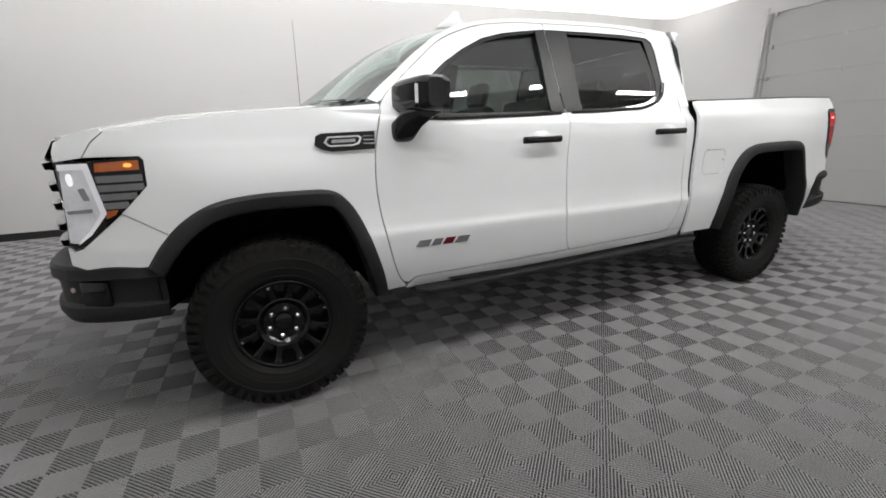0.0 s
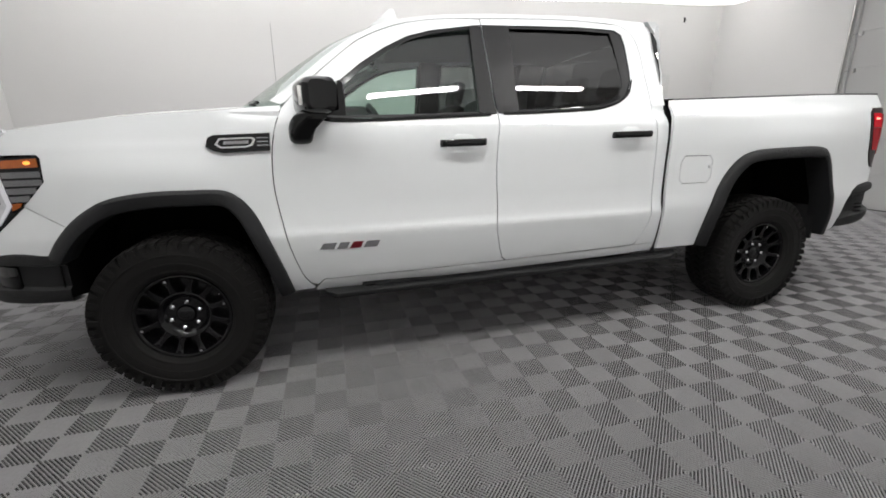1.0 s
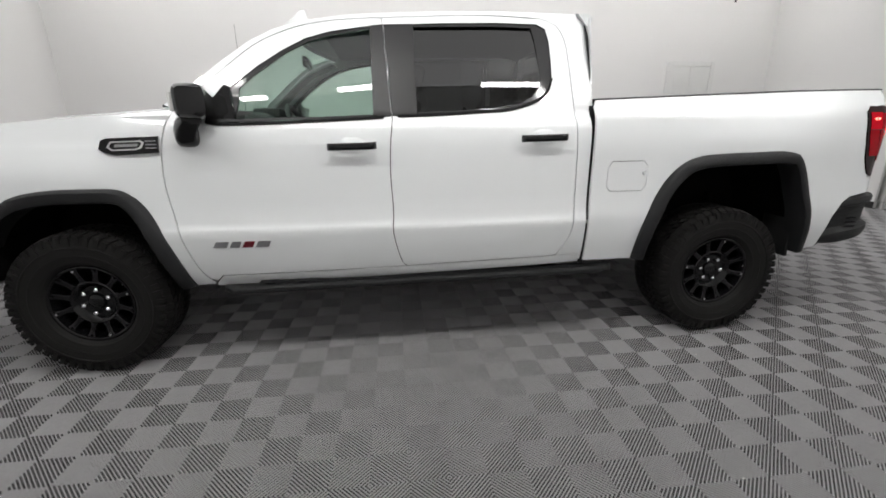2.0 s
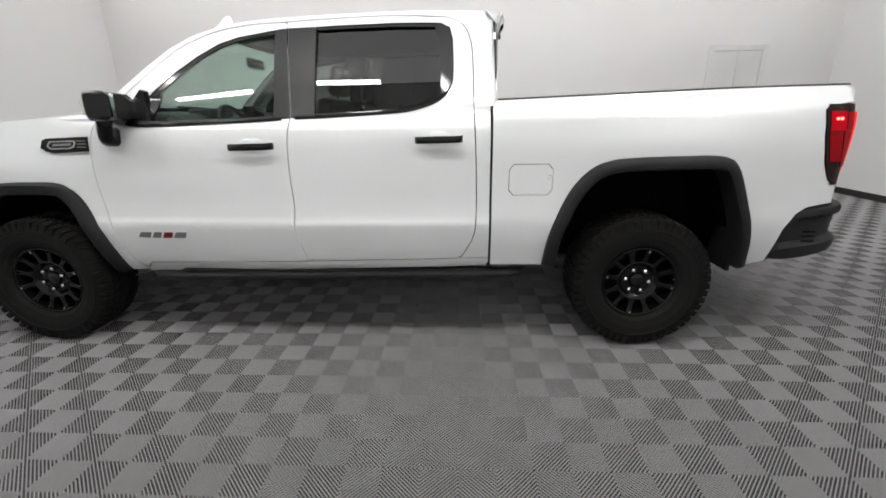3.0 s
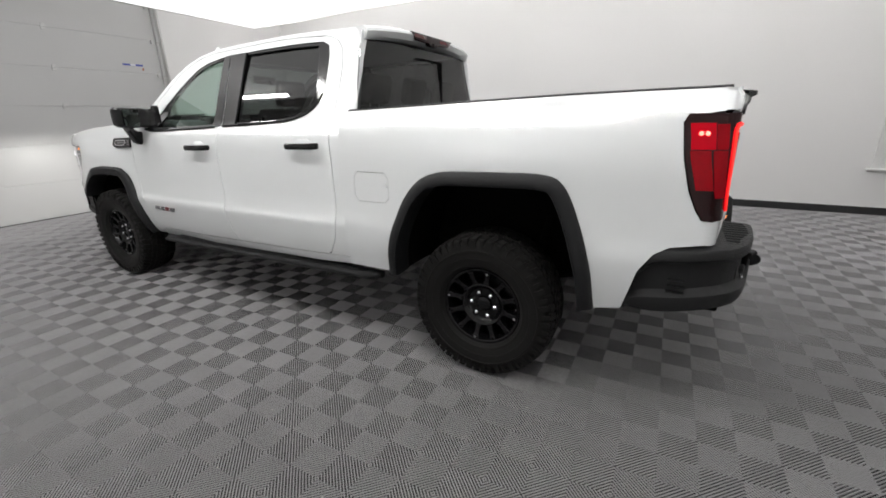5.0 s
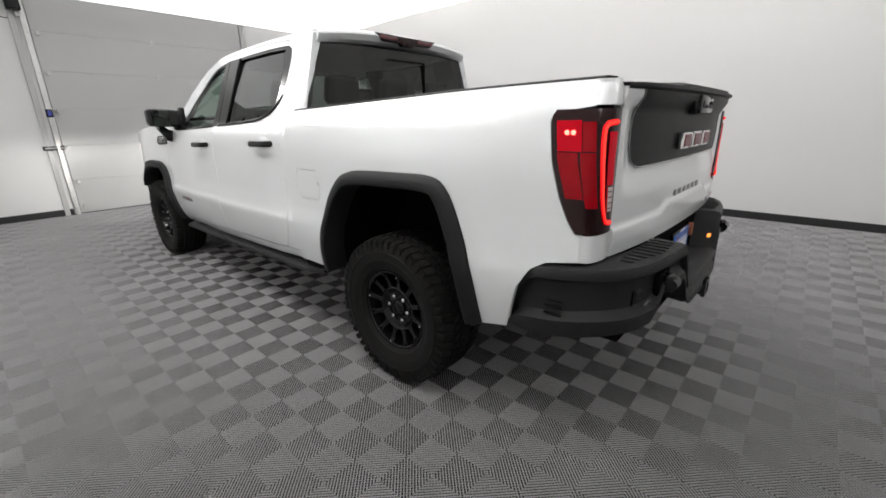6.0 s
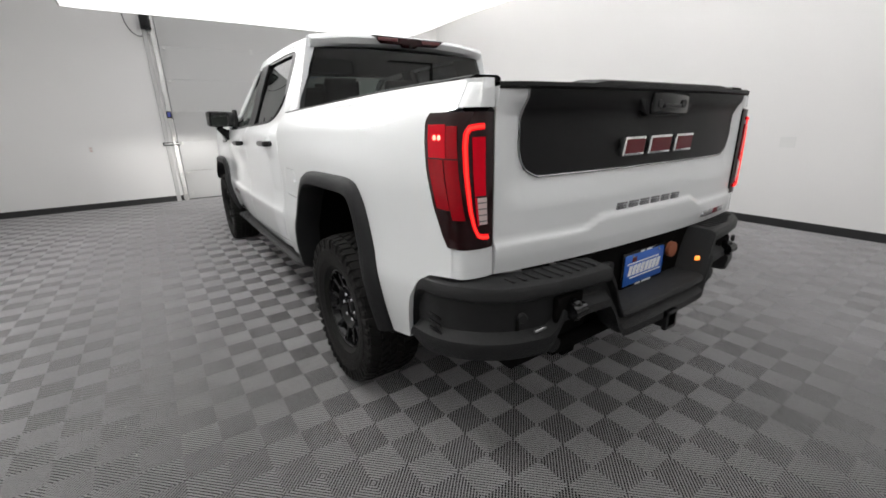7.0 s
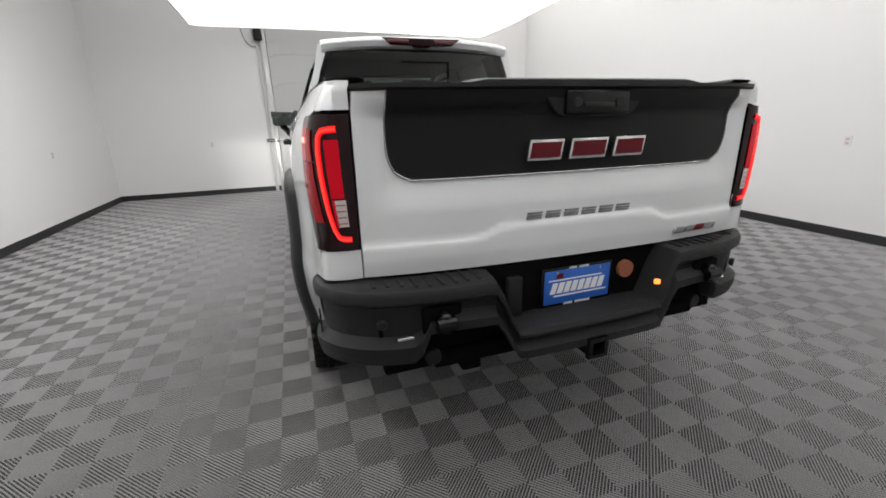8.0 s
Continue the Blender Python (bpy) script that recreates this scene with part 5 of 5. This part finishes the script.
for s in (1, -1):
    part("shock_absorber", flipped(rod((3.90, -0.60, 0.40), (4.00, -0.50, 0.85), 0.026, 12), s), DARK, truck)
    part("leaf_spring", flipped(tube([(3.15, -0.55, 0.62), (3.45, -0.55, 0.50), (3.745, -0.55, 0.47), (4.10, -0.55, 0.52), (4.40, -0.55, 0.64)], 0.03, 8), s), DARK, truck)
    # running board
    rows = []
    for x in np.concatenate([[0.70, 0.72, 0.76], np.linspace(0.8, 2.9, 12), [2.96, 3.02, 3.04]]):
        k = ramp(0.70, 0.76, x) * ramp(3.04, 2.94, x)
        z = 0.452 + 0.018 * (x - 0.7) / 2.3
        w = 0.03 + 0.055 * k
        rows.append([(x, -0.90, z - 0.022), (x, -0.90 - w, z - 0.026), (x, -0.915 - w, z - 0.012), (x, -0.915 - w, z + 0.004), (x, -0.90 - w, z + 0.014), (x, -0.90, z + 0.014)])
    rbd = part("running_board", flipped(loft(rows, closed=True, caps=True), s), TRIM, truck, "black folding running board")
    for k in range(2):
        part("tread_strip", flipped(block(0.90, 2.85, -0.945 - k * 0.025, -0.935 - k * 0.025, 0.482, 0.4895, 0.001, 1), s), FLARE, rbd)
    for x in (0.95, 2.65):
        part("step_arm", flipped(block(x - 0.03, x + 0.03, -0.95, -0.70, 0.44, 0.47, 0.006), s), DARK, rbd)
    part("mud_flap", flipped(moved(block(-0.012, 0.012, -0.955, -0.74, 0.46, 0.72, 0.005), Matrix.Translation((4.262, 0, 0.02))), s), TRIM, truck, "black mud flap")

# ---- mirrors ----
def mirror(s):
    m = part("side_mirror", flipped(prism([(0.728, 1.372), (0.880, 1.362), (0.880, 1.39), (0.872, 1.545), (0.853, 1.556), (0.774, 1.478), (0.725, 1.41)], "y", -0.925, -0.880, 0.004), s), GLOSS, truck, "gloss black door mirror with glass")
    rows = []
    for y, xa, xb, k in ((-0.870, 0.650, 0.720, 0.70), (-0.895, 0.630, 0.762, 0.90), (-0.95, 0.632, 0.785, 0.98), (-1.02, 0.650, 0.806, 1.0), (-1.10, 0.672, 0.828, 1.0), (-1.140, 0.692, 0.834, 0.95), (-1.160, 0.715, 0.80, 0.78)):
        cz = 1.463 + 0.02 * (-1.0 - y)
        a, b = (xb - xa) / 2, 0.080 * k
        o = []
        for t in np.linspace(0, 2 * math.pi, 24, endpoint=False):
            c, d = math.cos(t), math.sin(t)
            px = math.copysign(abs(c) ** 0.5, c) * a
            pz = math.copysign(abs(d) ** 0.45, d) * b
            o.append(((xa + xb) / 2 + px, y, cz + pz))
        rows.append(o)
    part("housing", flipped(loft(rows, closed=True, caps=True), s), GLOSS, m)
    gl = []
    for y, x in ((-0.905, 0.786), (-0.95, 0.797), (-1.02, 0.813), (-1.10, 0.832), (-1.132, 0.839)):
        gl.append([(x, y, 1.400), (x, y, 1.45), (x, y, 1.50), (x, y, 1.528)])
    part("mirror_glass", flipped(loft(gl), s), MIRROR, m, "mirror glass")
    arm = []
    for y, z0, z1, x0, x1 in ((-0.900, 1.255, 1.352, 0.602, 0.715), (-0.940, 1.247, 1.354, 0.598, 0.714), (-0.975, 1.247, 1.358, 0.598, 0.712), (-1.000, 1.258, 1.374, 0.606, 0.715), (-1.020, 1.280, 1.390, 0.622, 0.722),
                              (-1.040, 1.312, 1.400, 0.642, 0.738), (-1.085, 1.362, 1.400, 0.69, 0.785)):
        o = []
        for t in np.linspace(0, 2 * math.pi, 24, endpoint=False):
            c, d = math.cos(t), math.sin(t)
            o.append(((x0 + x1) / 2 + math.copysign(abs(c) ** 0.6, c) * (x1 - x0) / 2, y, (z0 + z1) / 2 + math.copysign(abs(d) ** 0.6, d) * (z1 - z0) / 2))
        arm.append(o)
    bm = loft(arm, closed=True, caps=True)
    part("arm", flipped(bm, s), GLOSS, m, "black mirror arm")
    part("signal_lamp", flipped(moved(block(-0.010, 0.006, -0.019, 0.019, -0.042, 0.042, 0.005), Matrix.Translation((0.6800, -1.112, 1.462)) @ Matrix.Rotation(radians(-22), 4, "Z")), s), INDICATOR, m, "clear indicator lamp")


MIRROR = material("mirror_silver", (0.85, 0.87, 0.86), 0.01, metal=1.0)
for s in (1, -1):
    mirror(s)

# ---- wheels ----
def wheel(x, s):
    """One wheel; built at the origin with its outer face towards -y."""
    w = new("wheel")
    w.parent = truck
    tagged(w, "black alloy wheel with a chunky all-terrain tyre")
    R, hw = 0.412, 0.145
    prof = [(0.222, -0.100), (0.232, -0.118), (0.262, -0.136), (0.315, -0.146), (0.350, -0.144), (0.378, -0.136), (0.396, -0.122), (0.402, -0.10), (0.404, 0.0), (0.402, 0.10), (0.396, 0.122), (0.378, 0.136), (0.315, 0.146), (0.255, 0.136), (0.206, 0.100)]
    bm = lathe(prof, 96)
    # side wall rings
    bands = join(lathe([(0.240, -0.122), (0.244, -0.130), (0.251, -0.134), (0.257, -0.1335)], 72), lathe([(0.285, -0.1385), (0.288, -0.1425), (0.293, -0.1435), (0.296, -0.1415)], 72), lathe([(0.330, -0.1455), (0.333, -0.149), (0.338, -0.149), (0.341, -0.1455)], 72))
    ty = part("tyre", bm, RUBBER, w, "black rubber tyre")
    tagged(part("sidewall_ribs", bands, RUBBER, ty), kind="stuff")
    vs, fs = [], []
    def blk(a0, a1, r0, r1, y0, y1, sk=0.0, r1b=None):
        k = len(vs)
        for r, rr in ((r0, 0), (r1, 1)):
            for a, y in ((a0, y0), (a1, y0), (a1 + sk, y1), (a0 + sk, y1)):
                q = r if not (rr and r1b is not None and y == y0) else r1b
                vs.append((q * math.cos(a), y, q * math.sin(a)))
        fs.extend([(k + 4, k + 5, k + 6, k + 7), (k, k + 1, k + 5, k + 4), (k + 1, k + 2, k + 6, k + 5), (k + 2, k + 3, k + 7, k + 6), (k + 3, k, k + 4, k + 7)])
    n = 52
    for i in range(n):
        a = 2 * math.pi * i / n
        da = 2 * math.pi / n
        long = i % 2
        for sg in (-1, 1):
            blk(a, a + da * 0.74, 0.385, 0.413, sg * 0.138, sg * 0.088, 0.03 * sg, 0.403)
            blk(a + da * 0.06, a + da * (0.60 if long else 0.45), 0.345 if long else 0.36, 0.398, sg * (0.1495 if long else 0.147), sg * 0.132, 0.0, 0.396)
            blk(a + da * 0.3, a + da * 0.95, 0.39, 0.415, sg * 0.080, sg * 0.045, -0.05 * sg)
        blk(a, a + da * 0.7, 0.39, 0.415, -0.036, 0.0, 0.06)
        blk(a + da * 0.4, a + da * 1.1, 0.39, 0.415, 0.004, 0.038, -0.06)
    piece("tread", vs, fs, RUBBER, ty, "chunky tread blocks")
    # rim
    rim = lathe([(0.206, 0.11), (0.185, 0.10), (0.180, 0.0), (0.180, -0.06), (0.186, -0.085), (0.191, -0.098), (0.193, -0.108), (0.200, -0.114), (0.208, -0.113), (0.212, -0.107), (0.212, -0.098)], 72)
    rim = join(rim, lathe([(0.0, -0.030), (0.182, -0.030)], 48))
    rm = part("rim", rim, RIM, w, "gloss black wheel rim")
    part("hub", lathe([(0.040, -0.055), (0.044, -0.060), (0.085, -0.060), (0.092, -0.066), (0.104, -0.086), (0.112, -0.090), (0.118, -0.086), (0.124, -0.06), (0.126, -0.03)], 60), RIM, w, "black wheel centre with bolt recess")
    for k in range(12):
        a = 2 * math.pi * (k + 0.5) / 12
        m = Matrix.Rotation(-a, 4, "Y")
        rows = [[(0.108, -0.086, -0.020), (0.108, -0.086, 0.020), (0.108, -0.03, 0.024), (0.108, -0.03, -0.024)],
                [(0.142, -0.090, -0.012), (0.142, -0.090, 0.012), (0.142, -0.03, 0.016), (0.142, -0.03, -0.016)],
                [(0.176, -0.097, -0.014), (0.176, -0.097, 0.014), (0.176, -0.04, 0.018), (0.176, -0.04, -0.018)],
                [(0.194, -0.104, -0.020), (0.194, -0.104, 0.020), (0.194, -0.05, 0.024), (0.194, -0.05, -0.024)]]
        b = loft(rows, closed=True, caps=True)
        bmesh.ops.bevel(b, geom=b.edges[:], offset=0.0035, segments=2, affect="EDGES", profile=0.6)
        b = moved(b, m)
        me = bpy.data.meshes.new("tmp")
        b.to_mesh(me)
        b.free()
        pk = hang(new("spoke", finish(me, RIM, 30)), w)
        part("rim_bolt", moved(rod((0.186, -0.100, 0), (0.186, -0.112, 0), 0.006, 8), m), CHROME if k % 3 == 0 else RIM, w)
    part("hub_cap", lathe([(0.0, -0.075), (0.030, -0.075), (0.038, -0.070), (0.040, -0.055)], 32), GLOSS, w, "black hub cap")
    for k in range(6):
        a = 2 * math.pi * (k + 0.3) / 6
        c = (0.066 * math.cos(a), 0, 0.066 * math.sin(a))
        part("lug_nut", join(rod((c[0], -0.058, c[2]), (c[0], -0.078, c[2]), 0.0115, 6), rod((c[0], -0.078, c[2]), (c[0], -0.084, c[2]), 0.010, 12, 0.005)), CHROME, w, "chrome lug nut")
    part("brake_disc", lathe([(0.06, 0.02), (0.17, 0.02), (0.17, 0.045), (0.06, 0.045)], 40), STEEL, w)
    part("caliper", moved(block(0.11, 0.19, -0.02, 0.06, -0.07, 0.07, 0.012), Matrix.Rotation(radians(-40), 4, "Y")), STEEL, w)
    part("valve_stem", rod((0.17, -0.07, 0.10), (0.165, -0.105, 0.098), 0.004, 8), CHROME, w)
    # lift all but the tyre to the rim's full size
    for ob in w.children:
        if ob != ty:
            ob.data.transform(Matrix.Diagonal((1.075, 1.0, 1.075, 1.0)))
    w.matrix_basis = Matrix.Translation((x, -s * 0.868, 0.412)) @ (Matrix.Identity(4) if s > 0 else Matrix.Rotation(math.pi, 4, "Z"))
    return w


w0 = wheel(0.0, 1)
for x, s, turn in ((3.745, 1, 25), (0.0, -1, 40), (3.745, -1, 70)):
    m = Matrix.Translation((x, -s * 0.868, 0.412)) @ (Matrix.Identity(4) if s > 0 else Matrix.Rotation(math.pi, 4, "Z")) @ Matrix.Rotation(radians(turn), 4, "Y")
    copy_thing(w0, m)

# ---- cabin ----
part("cabin_floor", block(0.62, 2.80, -0.84, 0.84, 0.56, 0.60), CABIN, truck, "dark cabin floor")
for s in (1, -1):
    rows = [[(x, -(half(x, z) - d), z) for x in np.linspace(0.66, 2.74, 18)] for z, d in ((0.60, 0.07), (0.95, 0.085), (1.10, 0.10), (1.30, 0.09), (1.385, 0.04))]
    part("door_card", flipped(loft(rows), s), CABIN, truck, "dark inner door card")
rows = []
for x, z in ((1.28, 1.885), (1.6, 1.905), (2.2, 1.918), (2.7, 1.912), (2.84, 1.88)):
    w = half(min(x, 2.8), 1.90) - 0.03
    rows.append([(x, y, z + 0.02 * (1 - (y / w) ** 2)) for y in np.linspace(-w, w, 11)])
part("headliner", loft(rows), HEADLINER, truck, "grey headliner")
for s in (1, -1):
    part("b_pillar_trim", flipped(loft([[(1.612, -(half(1.65, z) - 0.03), z), (1.63, -(half(1.65, z) - 0.07), z), (1.80, -(half(1.8, z) - 0.07), z), (1.82, -(half(1.8, z) - 0.03), z)] for z in np.linspace(1.35, 1.90, 8)]), s), CABIN, truck)
    part("c_pillar_trim", flipped(loft([[(2.56, -(half(2.6, z) - 0.03), z), (2.58, -(half(2.6, z) - 0.07), z), (2.80, -(half(2.8, z) - 0.06), z), (2.84, -(half(2.8, z) - 0.03), z)] for z in np.linspace(1.40, 1.90, 8)]), s), CABIN, truck)
    part("a_pillar_trim", flipped(loft([[(x, -(half(x, z) - 0.03), z), (x + 0.06, -(half(x, z) - 0.05), z - 0.03)] for x, z in ((0.66, 1.50), (0.80, 1.63), (0.98, 1.76), (1.2, 1.86))]), s), CABIN, truck)
dash = [(0.58, 1.36), (0.75, 1.44), (0.95, 1.425), (1.04, 1.38), (1.05, 1.30), (0.98, 1.15), (0.92, 0.95), (0.70, 0.75), (0.60, 0.75)]
part("dashboard", prism(dash, "y", -0.86, 0.86, 0.015), CABIN, truck, "dark dashboard")
part("instrument_hood", block(0.86, 1.02, -0.55, -0.25, 1.40, 1.455, 0.02), CABIN, truck)
part("centre_screen", moved(block(-0.01, 0.01, -0.17, 0.17, -0.10, 0.10, 0.006), Matrix.Translation((1.04, 0.0, 1.38)) @ Matrix.Rotation(radians(12), 4, "Y")), GLOSS, truck)
sw = part("steering_wheel", moved(tube([(0, 0.185 * math.cos(a), 0.185 * math.sin(a)) for a in np.linspace(0, 2 * math.pi, 36, endpoint=False)], 0.016, 8, closed=True), Matrix.Translation((1.12, -0.40, 1.30)) @ Matrix.Rotation(radians(-24), 4, "Y")), CLOTH, truck, "black steering wheel")
part("steering_hub", moved(join(block(-0.03, 0.03, -0.08, 0.08, -0.06, 0.06, 0.02), block(-0.01, 0.012, -0.18, 0.18, -0.02, 0.025, 0.006), block(-0.01, 0.012, -0.02, 0.02, -0.18, 0.0, 0.006)), Matrix.Translation((1.11, -0.40, 1.30)) @ Matrix.Rotation(radians(-24), 4, "Y")), CLOTH, sw)
part("column", rod((0.85, -0.40, 1.18), (1.09, -0.40, 1.29), 0.035, 12), CABIN, sw)


def seat(name, x, y, w, label):
    """Cushion, leaning back rest, head rest."""
    st = new(name)
    st.parent = truck
    tagged(st, label)
    part("cushion", block(x - 0.22, x + 0.26, y - w / 2, y + w / 2, 0.82, 0.96, 0.04, 3), CLOTH, st)
    part("base", block(x - 0.15, x + 0.20, y - w / 2 + 0.05, y + w / 2 - 0.05, 0.60, 0.82, 0.01), CABIN, st)
    part("backrest", moved(block(-0.06, 0.06, -w / 2, w / 2, 0, 0.62, 0.04, 3), Matrix.Translation((x + 0.26, y, 0.90)) @ Matrix.Rotation(radians(14), 4, "Y")), CLOTH, st)
    n = 1 if w < 0.8 else 3
    for k in range(n):
        yy = y + (k - (n - 1) / 2) * 0.48
        part("headrest", moved(block(-0.045, 0.045, -0.13, 0.13, 0.64, 0.83, 0.035, 3), Matrix.Translation((x + 0.26, yy, 0.90)) @ Matrix.Rotation(radians(14), 4, "Y")), CLOTH, st)
        for d in (-0.05, 0.05):
            part("headrest_post", moved(rod((0, d, 0.58), (0, d, 0.68), 0.006, 8), Matrix.Translation((x + 0.26, yy, 0.90)) @ Matrix.Rotation(radians(14), 4, "Y")), STEEL, st)


seat("front_seat", 1.42, -0.40, 0.54, "dark leather front seat")
seat("front_seat", 1.42, 0.40, 0.54, "dark leather front seat")
seat("rear_bench", 2.32, 0.0, 1.50, "dark leather rear bench seat")
# out-of-view running gear, added to keep light from under the truck
part("fuel_tank", block(1.75, 2.75, -0.78, -0.42, 0.40, 0.52, 0.03), DARK, truck, "black fuel tank under the cab")
part("gearbox", block(0.75, 1.70, -0.28, 0.28, 0.36, 0.52, 0.05), DARK, truck)
part("drive_shaft", rod((1.65, 0.0, 0.45), (3.70, 0.0, 0.42), 0.045, 12), DARK, truck)
part("console", block(1.05, 1.75, -0.12, 0.12, 0.60, 1.02, 0.02), CABIN, truck, "dark centre console")
part("rear_view_mirror", block(1.10, 1.13, -0.12, 0.12, 1.74, 1.81, 0.01), GLOSS, truck)
part("paper_sheet", block(2.55, 2.552, 0.45, 0.62, 1.50, 1.66), PAPER, truck, "white paper sheet inside the cab")

# ---- floor of ribbed interlocking tiles ----
tagged(part("ground", block(X0 - 0.2, X1 + 0.2, Y0 - 0.2, Y1 + 0.2, -0.25, -0.019), SUBFLOOR, None), kind="structure")
CELL, OX, OY, RIBS = 0.157, -0.0205, 0.0483, 9


def cell_ribs(x0, y0, odd):
    """Slanting ribs of one square cell, clipped to it: top, two chamfers and two flanks each, open below."""
    v, f = [], []
    p = CELL / RIBS
    wd, ch = 0.335 * p, 0.125 * p
    drop = ch / math.sqrt(2)

    def chord(c):
        lo, hi = max(0.0, c - CELL), min(CELL, c)
        return (lo, c - lo), (hi, c - hi)
    for k in range(2 * RIBS):
        mid = (k + 0.5) * p
        cs = [mid - wd / 2, mid - wd / 2, mid - wd / 2 + ch, mid + wd / 2 - ch, mid + wd / 2, mid + wd / 2]
        zs = [-0.0058, -drop, 0.0, 0.0, -drop, -0.0058]
        i = len(v)
        for cc, z in zip(cs, zs):
            for u, w in chord(min(max(cc, 0.0005), 2 * CELL - 0.0005)):
                v.append((x0 + (u if odd else CELL - u), y0 + w, z))
        for r in range(5):
            q = (i + 2 * r, i + 2 * r + 1, i + 2 * r + 3, i + 2 * r + 2)
            f.append(q if not odd else q[::-1])
    # lower cross bars that tie the ribs together
    for k in range(2 * RIBS):
        mid = (k + 0.5) * p
        i = len(v)
        for cc in (mid - 0.08 * p, mid + 0.08 * p):
            for u, w in chord(min(max(cc, 0.0005), 2 * CELL - 0.0005)):
                v.append((x0 + (CELL - u if odd else u), y0 + w, -0.0060))
        f.append((i, i + 1, i + 3, i + 2) if odd else (i, i + 2, i + 3, i + 1))
    return v, f


def tile_mesh(phase):
    v, f = [], []
    for i in (0, 1):
        for j in (0, 1):
            a, b = cell_ribs(i * CELL, j * CELL, (i + j + phase) % 2 == 1)
            k = len(v)
            v += a
            f += [tuple(q + k for q in t) for t in b]
    return v, f


floor = tagged(new("floor"), kind="structure")
tv, tf = tile_mesh(0)
me = bpy.data.meshes.new("floor_tile")
me.from_pydata(tv, [], tf)
me.materials.append(TILE)
n_near = 0
rest_v, rest_f = [], []
base_v, base_f = np.array(tv), np.array(tf)
off = 0
T = 2 * CELL
i0, i1 = int(math.floor((X0 - OX) / T)), int(math.ceil((X1 - OX) / T))
j0, j1 = int(math.floor((Y0 - OY) / T)), int(math.ceil((Y1 - OY) / T))
for i in range(i0, i1):
    for j in range(j0, j1):
        x, y = OX + i * T, OY + j * T
        near = (-1.0 < x < 6.0 and -2.6 < y < -0.9) or (4.9 < x < 6.3 and -0.9 <= y < 1.6)
        if near and n_near < 300:
            hang(new("floor_tile", me), floor).location = (x, y, 0)
            n_near += 1
        else:
            rest_v.append(base_v + (x, y, 0))
            rest_f.append(base_f + off)
            off += len(base_v)
rest = bpy.data.meshes.new("floor_tiles")
V, F = np.concatenate(rest_v), np.concatenate(rest_f)
rest.from_pydata(V.tolist(), [], F.tolist())
rest.materials.append(TILE)
ob = hang(new("floor_tiles", rest), floor)
tagged(ob, kind="stuff")

# scraps of dirt on the tiles
random.seed(7)
v, f = [], []
spots = [(0.67, -1.02), (2.92, -1.78), (4.78, 1.04), (0.95, -1.35), (1.9, -1.25), (2.3, -2.2)] + [(random.uniform(0.2, 6.4), random.uniform(-2.6, -1.1)) for _ in range(26)] + [(random.uniform(4.9, 7.2), random.uniform(0.2, 2.8)) for _ in range(26)]
for x, y in spots:
    r = random.uniform(0.003, 0.008)
    k = len(v)
    n = 6
    for q in range(n):
        t = 2 * math.pi * q / n
        d = r * random.uniform(0.5, 1.3)
        v.append((x + d * math.cos(t), y + 0.7 * d * math.sin(t), 0.0015))
    v.append((x, y, 0.0015 + 0.4 * r))
    f += [(k + q, k + (q + 1) % n, k + n) for q in range(n)]
DIRT = material("pale_grit", (0.45, 0.44, 0.41), 0.8, grain=0.3, wear=0.4)
tagged(piece("floor_grit", v, f, DIRT, None), "small pale scraps of grit lying on the floor tiles", "grit", kind="stuff")
